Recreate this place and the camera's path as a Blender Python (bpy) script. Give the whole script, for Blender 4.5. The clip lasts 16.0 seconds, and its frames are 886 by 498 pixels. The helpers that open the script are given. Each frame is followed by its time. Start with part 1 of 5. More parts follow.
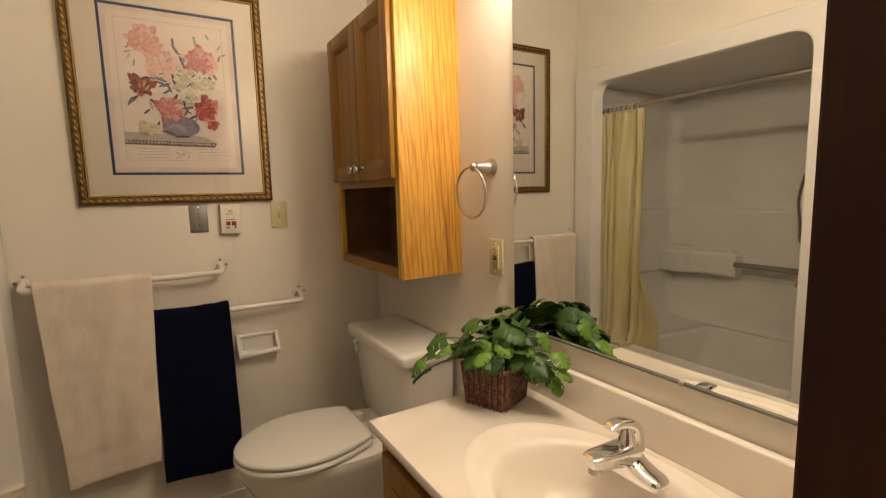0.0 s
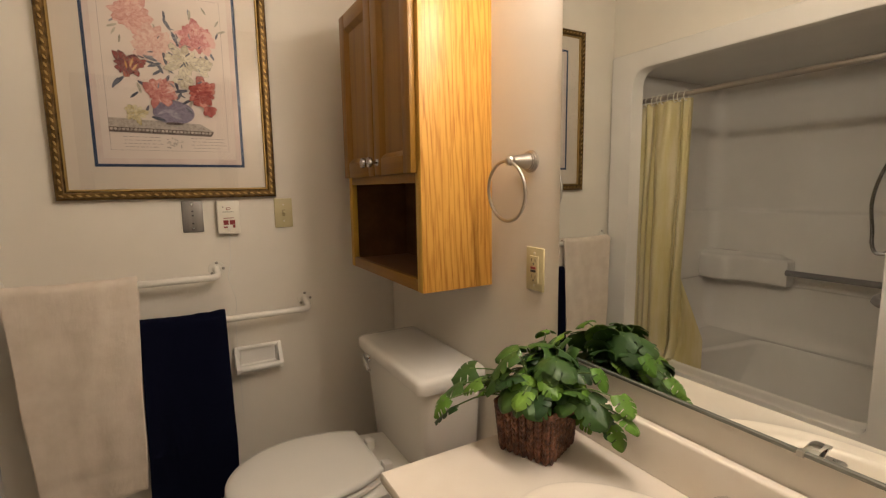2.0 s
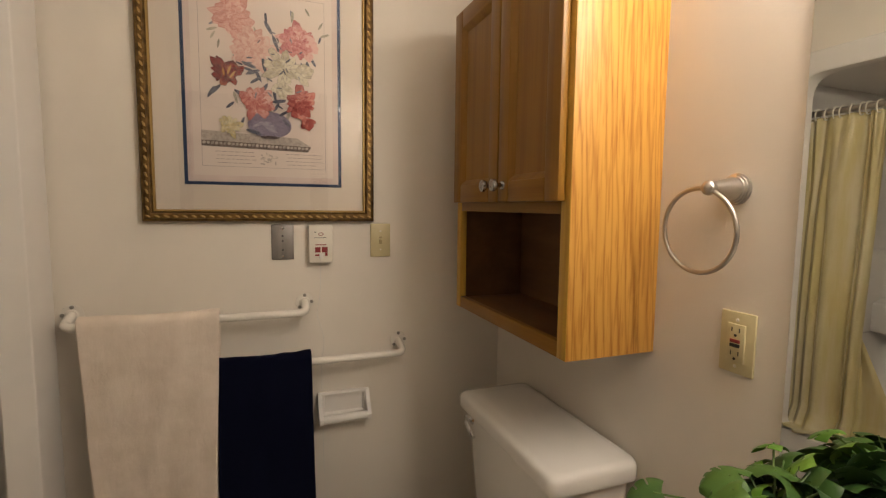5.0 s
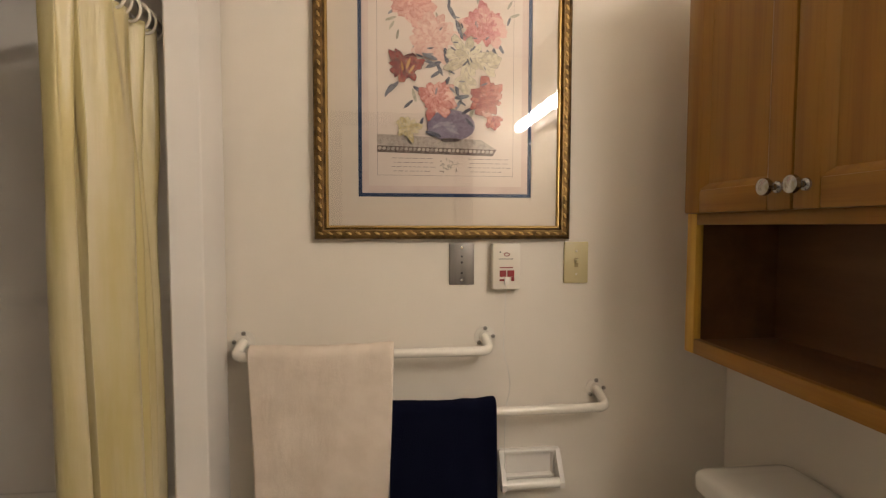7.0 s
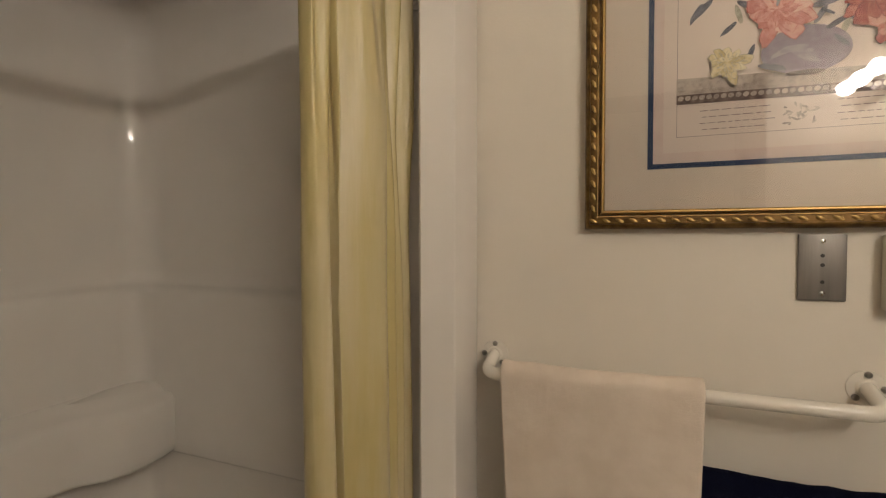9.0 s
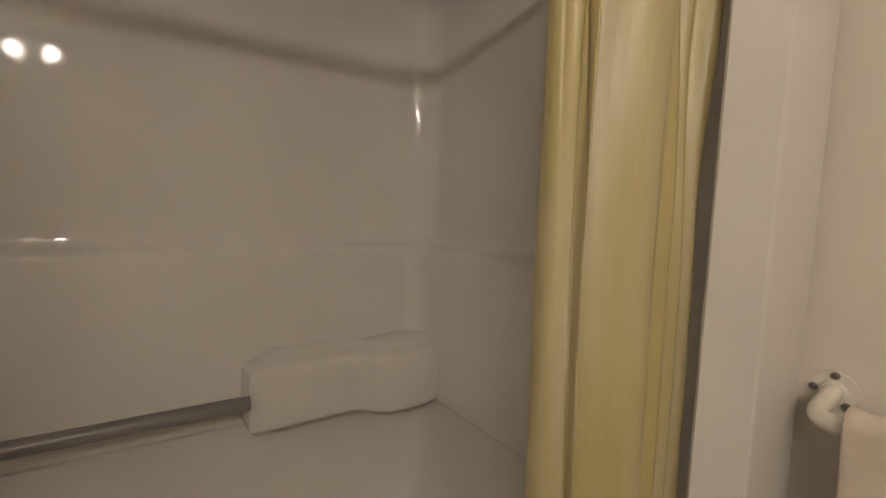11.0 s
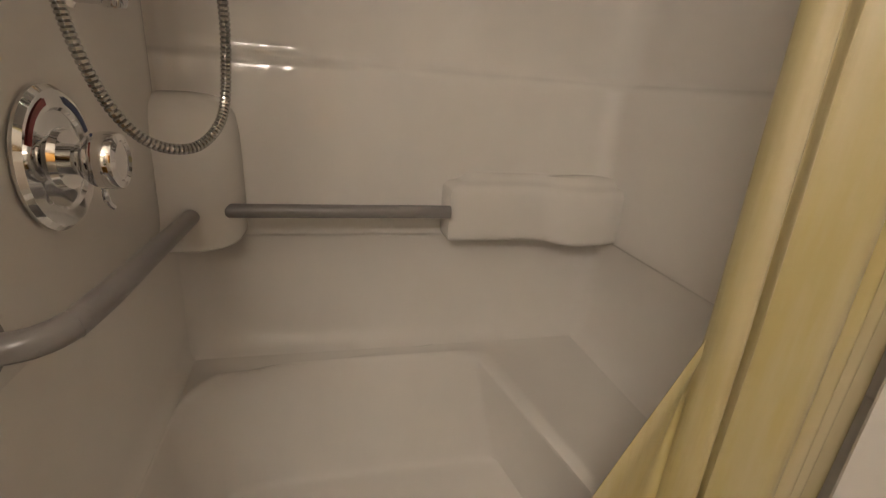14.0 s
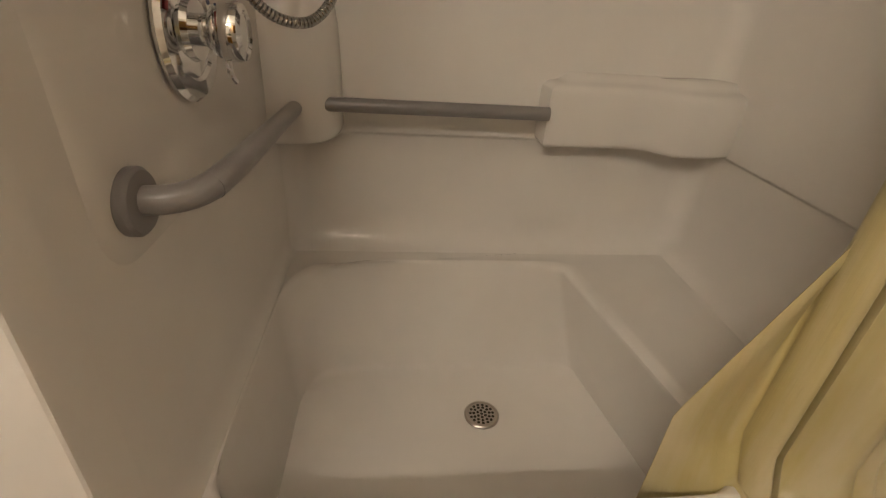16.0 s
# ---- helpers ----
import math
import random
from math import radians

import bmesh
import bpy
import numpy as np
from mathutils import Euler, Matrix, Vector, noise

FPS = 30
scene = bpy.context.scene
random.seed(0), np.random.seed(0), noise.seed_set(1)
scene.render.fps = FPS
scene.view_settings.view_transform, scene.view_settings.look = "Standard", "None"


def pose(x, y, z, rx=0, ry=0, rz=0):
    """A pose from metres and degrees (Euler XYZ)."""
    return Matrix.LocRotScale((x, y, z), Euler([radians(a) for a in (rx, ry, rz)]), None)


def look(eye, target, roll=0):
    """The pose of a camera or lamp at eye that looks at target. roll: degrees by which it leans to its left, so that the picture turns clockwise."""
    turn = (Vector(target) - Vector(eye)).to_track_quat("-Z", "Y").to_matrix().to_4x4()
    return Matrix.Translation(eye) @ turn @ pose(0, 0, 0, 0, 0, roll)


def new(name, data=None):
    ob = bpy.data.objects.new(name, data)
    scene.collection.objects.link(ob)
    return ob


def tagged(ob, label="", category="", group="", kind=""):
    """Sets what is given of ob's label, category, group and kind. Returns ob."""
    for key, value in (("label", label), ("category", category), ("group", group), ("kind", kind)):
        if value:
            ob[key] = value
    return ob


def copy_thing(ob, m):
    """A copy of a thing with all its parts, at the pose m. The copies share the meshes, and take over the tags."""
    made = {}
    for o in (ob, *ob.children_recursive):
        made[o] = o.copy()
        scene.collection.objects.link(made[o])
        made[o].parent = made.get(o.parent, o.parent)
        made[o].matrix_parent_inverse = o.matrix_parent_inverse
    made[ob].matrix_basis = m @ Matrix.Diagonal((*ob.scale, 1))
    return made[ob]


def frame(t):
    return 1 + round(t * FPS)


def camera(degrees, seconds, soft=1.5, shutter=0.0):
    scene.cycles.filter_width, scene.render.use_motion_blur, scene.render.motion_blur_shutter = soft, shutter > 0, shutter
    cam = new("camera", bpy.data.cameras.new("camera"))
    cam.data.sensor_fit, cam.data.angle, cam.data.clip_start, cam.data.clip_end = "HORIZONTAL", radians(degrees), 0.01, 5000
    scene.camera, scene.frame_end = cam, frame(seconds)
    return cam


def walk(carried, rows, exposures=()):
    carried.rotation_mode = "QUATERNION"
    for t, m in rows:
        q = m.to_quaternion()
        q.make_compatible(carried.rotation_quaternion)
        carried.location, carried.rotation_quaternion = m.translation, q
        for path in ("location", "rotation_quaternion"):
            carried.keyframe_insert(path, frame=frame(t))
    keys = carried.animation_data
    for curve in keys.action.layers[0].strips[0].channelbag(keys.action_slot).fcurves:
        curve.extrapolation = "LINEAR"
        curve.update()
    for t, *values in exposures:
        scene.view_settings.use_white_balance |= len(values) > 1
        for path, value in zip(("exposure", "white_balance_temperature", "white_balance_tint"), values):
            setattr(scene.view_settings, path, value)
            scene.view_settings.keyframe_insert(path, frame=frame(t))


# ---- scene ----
cam = camera(86.9, 16.0, soft=1.25)
PATH = [
    (0, (-0.866, -2.04, 1.317), (0.159, -0.339, 1.073), -1.5),
    (0.5, (-0.84, -2.006, 1.313), (0.139, -0.28, 1.066), -1.5),
    (1, (-0.819, -1.953, 1.309), (0.135, -0.213, 1.056), -1.5),
    (1.5, (-0.798, -1.885, 1.312), (0.157, -0.147, 1.053), -1.3),
    (2, (-0.781, -1.824, 1.323), (0.194, -0.097, 1.063), -0.9),
    (2.5, (-0.765, -1.777, 1.329), (0.227, -0.059, 1.076), -0.6),
    (3, (-0.745, -1.736, 1.337), (0.244, -0.016, 1.093), -0.4),
    (3.2, (-0.735, -1.72, 1.341), (0.244, 0.007, 1.1), -0.3),
    (5.5, (-0.809, -1.413, 1.348), (-0.2, 0.486, 1.196), 0.6),
    (6, (-0.85, -1.327, 1.34), (-0.322, 0.598, 1.221), 0.4),
    (6.5, (-0.885, -1.25, 1.345), (-0.487, 0.707, 1.227), 0.5),
    (7, (-0.913, -1.173, 1.334), (-0.695, 0.813, 1.234), 0.1),
    (7.5, (-0.932, -1.091, 1.335), (-0.922, 0.907, 1.248), -0.3),
    (8, (-0.944, -1.027, 1.335), (-1.18, 0.957, 1.256), -0.6),
    (8.5, (-0.967, -0.974, 1.327), (-1.476, 0.958, 1.243), -0.7),
    (9, (-1.025, -0.915, 1.288), (-1.758, 0.945, 1.233), -0.1),
    (9.5, (-1.102, -0.853, 1.312), (-2.043, 0.908, 1.199), -0.5),
    (10, (-1.173, -0.811, 1.328), (-2.293, 0.838, 1.166), -0.1),
    (10.2, (-1.142, -0.761, 1.311), (-2.439, 0.755, 1.176), -0.5),
    (12.3, (-1.047, -0.766, 1.239), (-2.821, 0.092, 0.896), 3.6),
    (12.5, (-1.044, -0.8, 1.22), (-2.819, 0.046, 0.858), 3.9),
    (13, (-1.033, -0.832, 1.188), (-2.842, -0.111, 0.731), 4.1),
    (13.5, (-1.014, -0.841, 1.158), (-2.842, -0.249, 0.604), 4.1),
    (14, (-1.012, -0.856, 1.139), (-2.829, -0.366, 0.463), 4.4),
    (14.5, (-1.015, -0.878, 1.12), (-2.806, -0.461, 0.334), 4.6),
    (15, (-1.01, -0.891, 1.104), (-2.784, -0.554, 0.243), 4.5),
    (15.5, (-1.014, -0.908, 1.089), (-2.761, -0.627, 0.158), 4.5),
    (16, (-1.009, -0.911, 1.082), (-2.738, -0.703, 0.099), 4.2),
]
walk(cam, [(t, look(eye, target, roll)) for t, eye, target, roll in PATH], [(0, 0.16, 6050, 14), (1.2, 0.10, 5800, 14), (3, 0.11, 5500, 14), (5.5, 0.07, 5450, 14), (7, 0.30, 5400, 14), (9, 0.06, 5400, 12), (10, 0.0, 5400, 12), (12.5, 0.35, 5400, 14), (13.8, 0.5, 5400, 14), (16, 0.57, 5600, 13)])

# ---- world and light ----
world = bpy.data.worlds.new("world")
scene.world = world
world.use_nodes = True
world.node_tree.nodes["Background"].inputs[0].default_value = (0.9, 0.8, 0.65, 1)
world.node_tree.nodes["Background"].inputs[1].default_value = 0.02
BULB = 105.0


# ---- materials ----
def material(name, color, rough=0.5, metal=0.0, spec=0.5):
    m = bpy.data.materials.new(name)
    m.use_nodes = True
    b = m.node_tree.nodes["Principled BSDF"]
    b.inputs["Base Color"].default_value = (*color, 1)
    b.inputs["Roughness"].default_value = rough
    b.inputs["Metallic"].default_value = metal
    b.inputs["Specular IOR Level"].default_value = spec
    return m


def noise_node(m, scale, detail=4.0, stretch=(1, 1, 1), rough=0.55):
    n = m.node_tree.nodes
    co = n.new("ShaderNodeTexCoord")
    mp = n.new("ShaderNodeMapping")
    mp.inputs["Scale"].default_value = stretch
    tx = n.new("ShaderNodeTexNoise")
    tx.inputs["Scale"].default_value = scale
    tx.inputs["Detail"].default_value = detail
    tx.inputs["Roughness"].default_value = rough
    m.node_tree.links.new(co.outputs["Object"], mp.inputs["Vector"])
    m.node_tree.links.new(mp.outputs["Vector"], tx.inputs["Vector"])
    return tx


def vary(m, scale, low, high, lo=0.35, hi=0.65, stretch=(1, 1, 1), detail=4.0):
    """Base colour that wanders between two colours."""
    tx = noise_node(m, scale, detail, stretch)
    ramp = m.node_tree.nodes.new("ShaderNodeValToRGB")
    ramp.color_ramp.elements[0].position, ramp.color_ramp.elements[1].position = lo, hi
    ramp.color_ramp.elements[0].color, ramp.color_ramp.elements[1].color = (*low, 1), (*high, 1)
    m.node_tree.links.new(tx.outputs["Fac"], ramp.inputs["Fac"])
    m.node_tree.links.new(ramp.outputs["Color"], m.node_tree.nodes["Principled BSDF"].inputs["Base Color"])
    return ramp


def bump(m, scale, strength, distance=0.002, stretch=(1, 1, 1), detail=4.0):
    tx = noise_node(m, scale, detail, stretch)
    bp = m.node_tree.nodes.new("ShaderNodeBump")
    bp.inputs["Strength"].default_value = strength
    bp.inputs["Distance"].default_value = distance
    m.node_tree.links.new(tx.outputs["Fac"], bp.inputs["Height"])
    b = m.node_tree.nodes["Principled BSDF"]
    if b.inputs["Normal"].links:
        m.node_tree.links.new(b.inputs["Normal"].links[0].from_socket, bp.inputs["Normal"])
    m.node_tree.links.new(bp.outputs["Normal"], b.inputs["Normal"])


def rough_vary(m, scale, lo, hi):
    tx = noise_node(m, scale)
    mr = m.node_tree.nodes.new("ShaderNodeMapRange")
    mr.inputs["From Min"].default_value, mr.inputs["From Max"].default_value = 0.3, 0.7
    mr.inputs["To Min"].default_value, mr.inputs["To Max"].default_value = lo, hi
    m.node_tree.links.new(tx.outputs["Fac"], mr.inputs["Value"])
    m.node_tree.links.new(mr.outputs["Result"], m.node_tree.nodes["Principled BSDF"].inputs["Roughness"])


def emitter(name, color, strength):
    m = bpy.data.materials.new(name)
    m.use_nodes = True
    b = m.node_tree.nodes["Principled BSDF"]
    b.inputs["Base Color"].default_value = (0.8, 0.8, 0.8, 1)
    b.inputs["Emission Color"].default_value = (*color, 1)
    b.inputs["Emission Strength"].default_value = strength
    return m


def oak(name, light, mid, dark, stretch, ring_axis, rings=34.0, bent=8.0, pore=0.75, figure=1.1):
    """Oak with long cathedral grain and fine dark pores."""
    m = material(name, mid, 0.4, spec=0.35)
    nt = m.node_tree
    co = nt.nodes.new("ShaderNodeTexCoord")
    mp = nt.nodes.new("ShaderNodeMapping")
    mp.inputs["Scale"].default_value = stretch
    nt.links.new(co.outputs["Object"], mp.inputs["Vector"])
    wave = nt.nodes.new("ShaderNodeTexWave")
    wave.wave_type, wave.bands_direction = "BANDS", ring_axis
    wave.inputs["Scale"].default_value = rings
    wave.inputs["Distortion"].default_value = bent
    wave.inputs["Detail"].default_value = 1.0
    wave.inputs["Detail Scale"].default_value = figure
    nt.links.new(mp.outputs["Vector"], wave.inputs["Vector"])
    fine = nt.nodes.new("ShaderNodeTexNoise")
    fine.inputs["Scale"].default_value = 170.0
    fine.inputs["Detail"].default_value = 3.0
    nt.links.new(mp.outputs["Vector"], fine.inputs["Vector"])
    ramp = nt.nodes.new("ShaderNodeValToRGB")
    e = ramp.color_ramp.elements
    e[0].position, e[0].color = 0.0, (*dark, 1)
    e[1].position, e[1].color = 0.75, (*light, 1)
    mide = ramp.color_ramp.elements.new(0.24)
    mide.color = (*mid, 1)
    nt.links.new(wave.outputs["Fac"], ramp.inputs["Fac"])
    mix = nt.nodes.new("ShaderNodeMix")
    mix.data_type, mix.blend_type = "RGBA", "MULTIPLY"
    pores = nt.nodes.new("ShaderNodeValToRGB")
    pores.color_ramp.elements[0].position, pores.color_ramp.elements[1].position = 0.36, 0.5
    pores.color_ramp.elements[0].color = (0.66, 0.52, 0.40, 1)
    nt.links.new(fine.outputs["Fac"], pores.inputs["Fac"])
    mix.inputs["Factor"].default_value = pore
    nt.links.new(ramp.outputs["Color"], mix.inputs[6])
    nt.links.new(pores.outputs["Color"], mix.inputs[7])
    nt.links.new(mix.outputs[2], nt.nodes["Principled BSDF"].inputs["Base Color"])
    bp = nt.nodes.new("ShaderNodeBump")
    bp.inputs["Strength"].default_value, bp.inputs["Distance"].default_value = 0.25, 0.0006
    nt.links.new(fine.outputs["Fac"], bp.inputs["Height"])
    nt.links.new(bp.outputs["Normal"], nt.nodes["Principled BSDF"].inputs["Normal"])
    return m


WALL = material("wall_paint", (0.74, 0.69, 0.60), 0.5, spec=0.35)
vary(WALL, 2.2, (0.72, 0.67, 0.585), (0.76, 0.71, 0.62))
bump(WALL, 160, 0.22, 0.0014)
bump(WALL, 9, 0.15, 0.004)
CEIL = material("ceiling_paint", (0.78, 0.75, 0.68), 0.8)
bump(CEIL, 90, 0.3, 0.002)
VINYL = material("vinyl_floor", (0.42, 0.36, 0.28), 0.45)
vary(VINYL, 30, (0.34, 0.29, 0.22), (0.46, 0.40, 0.31))
TRIMP = material("trim_paint", (0.74, 0.71, 0.64), 0.35)
FIBER = material("gelcoat", (0.74, 0.71, 0.665), 0.1, spec=0.3)
vary(FIBER, 3, (0.715, 0.685, 0.64), (0.755, 0.725, 0.68))
bump(FIBER, 5, 0.04, 0.004)
bump(FIBER, 40, 0.02, 0.001)
rough_vary(FIBER, 6, 0.03, 0.08)
PORCELAIN = material("porcelain", (0.76, 0.74, 0.69), 0.12)
SEATP = material("seat_plastic", (0.74, 0.72, 0.67), 0.22)
SATINW = material("satin_ceramic", (0.76, 0.73, 0.68), 0.38, spec=0.35)
MARBLE = material("cultured_marble", (0.80, 0.73, 0.62), 0.16)
vary(MARBLE, 5, (0.77, 0.70, 0.60), (0.82, 0.76, 0.67))
CHROME = material("chrome", (0.78, 0.78, 0.78), 0.07, 1.0)
SATIN = material("satin_nickel", (0.50, 0.47, 0.43), 0.3, 1.0)
STEEL = material("brushed_steel_plate", (0.24, 0.22, 0.20), 0.5, 0.6)
vary(STEEL, 60, (0.19, 0.175, 0.16), (0.26, 0.24, 0.22), stretch=(1, 1, 0.08))
SCREW = material("screw_head", (0.35, 0.33, 0.30), 0.35, 1.0)
IVORY = material("ivory_plastic", (0.56, 0.49, 0.27), 0.35)
# darker ivory for the well around the switch toggle
IVORYD = material("ivory_plastic_dark", (0.36, 0.30, 0.15), 0.4)
IVORY2 = material("pale_plastic", (0.72, 0.68, 0.58), 0.4)
DARKSLOT = material("dark_slot", (0.02, 0.018, 0.016), 0.6)
REDP = material("red_plastic", (0.24, 0.025, 0.025), 0.4)
BLUEP = material("blue_print", (0.03, 0.05, 0.16), 0.4)
ENAMEL = material("white_enamel_tube", (0.76, 0.72, 0.64), 0.25)
GREYBAR = material("grey_enamel_tube", (0.22, 0.205, 0.20), 0.28)
HOSEM = material("hose_steel", (0.44, 0.43, 0.41), 0.2, 1.0)
MIRROR = material("mirror_silver", (0.86, 0.88, 0.85), 0.0, 1.0)
EDGE = material("mirror_edge", (0.22, 0.22, 0.19), 0.2, 0.3)
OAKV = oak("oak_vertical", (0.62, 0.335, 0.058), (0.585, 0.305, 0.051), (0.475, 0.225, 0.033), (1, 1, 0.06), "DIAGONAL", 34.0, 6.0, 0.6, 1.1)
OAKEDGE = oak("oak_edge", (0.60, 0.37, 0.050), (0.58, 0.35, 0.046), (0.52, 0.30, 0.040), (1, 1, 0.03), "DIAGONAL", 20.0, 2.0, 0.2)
# door and rail oak, darkened to carry the shade on the cabinet's front
OAKD_SHADE = oak("oak_door_shade", (0.262, 0.130, 0.0125), (0.252, 0.123, 0.0115), (0.225, 0.105, 0.010), (1, 1, 0.03), "DIAGONAL", 9.0, 1.2, 0.22)
OAKH_SHADE = oak("oak_horizontal_shade", (0.262, 0.130, 0.0125), (0.252, 0.123, 0.0115), (0.225, 0.105, 0.010), (1, 0.03, 1), "DIAGONAL", 9.0, 1.2, 0.22)
# oak of the open shelf, its recess shade put into the colour
OAKIN_SHADE = material("cabinet_inside_shade", (0.20, 0.10, 0.04), 0.55)
vary(OAKIN_SHADE, 12, (0.125, 0.058, 0.018), (0.19, 0.092, 0.030), stretch=(1, 0.2, 1))
DARKWOOD = material("dark_stained_wood", (0.055, 0.018, 0.008), 0.5, spec=0.2)
vary(DARKWOOD, 14, (0.035, 0.011, 0.006), (0.075, 0.024, 0.010), stretch=(1, 1, 0.1))
CURTAIN = material("curtain_vinyl", (0.53, 0.46, 0.225), 0.36)
CURTAIN.node_tree.nodes["Principled BSDF"].inputs["Subsurface Weight"].default_value = 0.0
vary(CURTAIN, 16, (0.50, 0.425, 0.19), (0.57, 0.505, 0.32), 0.38, 0.62, stretch=(1, 1, 0.12))
bump(CURTAIN, 14, 0.35, 0.006, stretch=(1, 1, 0.3))
bump(CURTAIN, 75, 0.35, 0.003, stretch=(1, 1, 0.06))
TERRY = material("cream_terry", (0.72, 0.63, 0.52), 0.95, spec=0.1)
vary(TERRY, 16, (0.68, 0.59, 0.49), (0.75, 0.66, 0.56))
bump(TERRY, 650, 0.4, 0.002)
bump(TERRY, 22, 0.35, 0.010, (1, 1, 0.3))
bump(TERRY, 120, 0.15, 0.004)
NAVY = material("navy_terry", (0.0045, 0.0055, 0.017), 0.97, spec=0.06)
bump(NAVY, 420, 0.9, 0.003)
GILT = material("antique_gilt", (0.16, 0.095, 0.028), 0.42, 0.8)
vary(GILT, 45, (0.085, 0.050, 0.016), (0.22, 0.135, 0.042))
GILTHI = material("bright_gilt", (0.40, 0.27, 0.09), 0.38, 0.8)
MATB = material("mat_board", (0.72, 0.64, 0.53), 0.85)
MATBLUE = material("blue_mat", (0.028, 0.055, 0.12), 0.8)
PAPER = material("print_paper", (0.72, 0.60, 0.52), 0.8)
vary(PAPER, 9, (0.66, 0.53, 0.46), (0.75, 0.64, 0.56))
PAPER2 = material("print_field", (0.76, 0.67, 0.58), 0.8)
INK = material("print_ink", (0.26, 0.20, 0.19), 0.8)
WICKER = material("dark_wicker", (0.12, 0.045, 0.02), 0.5)
vary(WICKER, 60, (0.045, 0.015, 0.007), (0.19, 0.078, 0.033))
RUBBER = material("rubber_grey", (0.25, 0.24, 0.22), 0.5)


def leaf_material(name, a, b):
    m = material(name, a, 0.40, spec=0.28)
    info = m.node_tree.nodes.new("ShaderNodeObjectInfo")
    ramp = m.node_tree.nodes.new("ShaderNodeValToRGB")
    ramp.color_ramp.elements[0].color, ramp.color_ramp.elements[1].color = (*a, 1), (*b, 1)
    m.node_tree.links.new(info.outputs["Random"], ramp.inputs["Fac"])
    m.node_tree.links.new(ramp.outputs["Color"], m.node_tree.nodes["Principled BSDF"].inputs["Base Color"])
    bump(m, 70, 0.3, 0.002)
    return m


LEAF = leaf_material("leaf_dark", (0.022, 0.055, 0.016), (0.065, 0.130, 0.022))
LEAFL = leaf_material("leaf_light", (0.085, 0.185, 0.018), (0.15, 0.27, 0.030))
STEM = material("stem_green", (0.10, 0.16, 0.04), 0.5)


# ---- mesh helpers ----
def solid(bm, x0, x1, y0, y1, z0, z1, bevel=0.0, seg=2):
    got = bmesh.ops.create_cube(bm, size=1.0)["verts"]
    for v in got:
        v.co = Vector(((x0 + x1) / 2 + v.co.x * (x1 - x0), (y0 + y1) / 2 + v.co.y * (y1 - y0), (z0 + z1) / 2 + v.co.z * (z1 - z0)))
    if bevel:
        edges = list({e for v in got for e in v.link_edges})
        bmesh.ops.bevel(bm, geom=edges, offset=bevel, segments=seg, affect="EDGES", profile=0.5)
    return bm


def box(x0, x1, y0, y1, z0, z1, bevel=0.0, seg=2):
    return solid(bmesh.new(), x0, x1, y0, y1, z0, z1, bevel, seg)


def tube(bm, pts, r, seg=16, caps=True):
    """A round tube along points; r may be a list."""
    pts = [Vector(p) for p in pts]
    rings, up = [], Vector((0.123, 0.321, 0.94)).normalized()
    for i, p in enumerate(pts):
        d = (pts[min(i + 1, len(pts) - 1)] - pts[max(i - 1, 0)]).normalized()
        a = (up - d * up.dot(d)).normalized()
        up = a
        b = d.cross(a)
        rr = r[i] if isinstance(r, (list, tuple)) else r
        rings.append([bm.verts.new(p + rr * (a * math.cos(2 * math.pi * k / seg) + b * math.sin(2 * math.pi * k / seg))) for k in range(seg)])
    for s, e in zip(rings, rings[1:]):
        for k in range(seg):
            bm.faces.new((s[k], s[(k + 1) % seg], e[(k + 1) % seg], e[k]))
    if caps:
        bm.faces.new(rings[0][::-1]), bm.faces.new(rings[-1])
    return bm


def lathe(bm, profile, origin, axis=(0, 0, 1), seg=32, sx=1.0, sy=1.0):
    """Turns (radius, height) pairs about an axis."""
    q = Vector((0, 0, 1)).rotation_difference(Vector(axis)).to_matrix()
    rings = []
    for r, h in profile:
        rings.append([bm.verts.new(Vector(origin) + q @ Vector((max(r, 1e-5) * sx * math.cos(2 * math.pi * k / seg), max(r, 1e-5) * sy * math.sin(2 * math.pi * k / seg), h))) for k in range(seg)])
    for s, e in zip(rings, rings[1:]):
        for k in range(seg):
            bm.faces.new((s[k], s[(k + 1) % seg], e[(k + 1) % seg], e[k]))
    bm.faces.new(rings[0][::-1]), bm.faces.new(rings[-1])
    return bm


def loft(bm, loops, close=True, cap_first=False, cap_last=False):
    """Joins loops of equally many points."""
    rings = [[bm.verts.new(p) for p in loop] for loop in loops]
    n = len(rings[0])
    for s, e in zip(rings, rings[1:]):
        for k in range(n if close else n - 1):
            bm.faces.new((s[k], s[(k + 1) % n], e[(k + 1) % n], e[k]))
    if cap_first:
        bm.faces.new(rings[0][::-1])
    if cap_last:
        bm.faces.new(rings[-1])
    return bm


def rounded(corners, radius, seg=6):
    """A closed 2D polygon with rounded corners; radius may be a list."""
    out, n = [], len(corners)
    for i in range(n):
        p, a, b = Vector(corners[i]), Vector(corners[i - 1]), Vector(corners[(i + 1) % n])
        r = radius[i] if isinstance(radius, (list, tuple)) else radius
        da, db = (a - p).normalized(), (b - p).normalized()
        s, e = p + da * r, p + db * r
        for k in range(seg + 1):
            u = k / seg
            out.append(tuple((1 - u) ** 2 * s + 2 * u * (1 - u) * p + u * u * e))
    return out


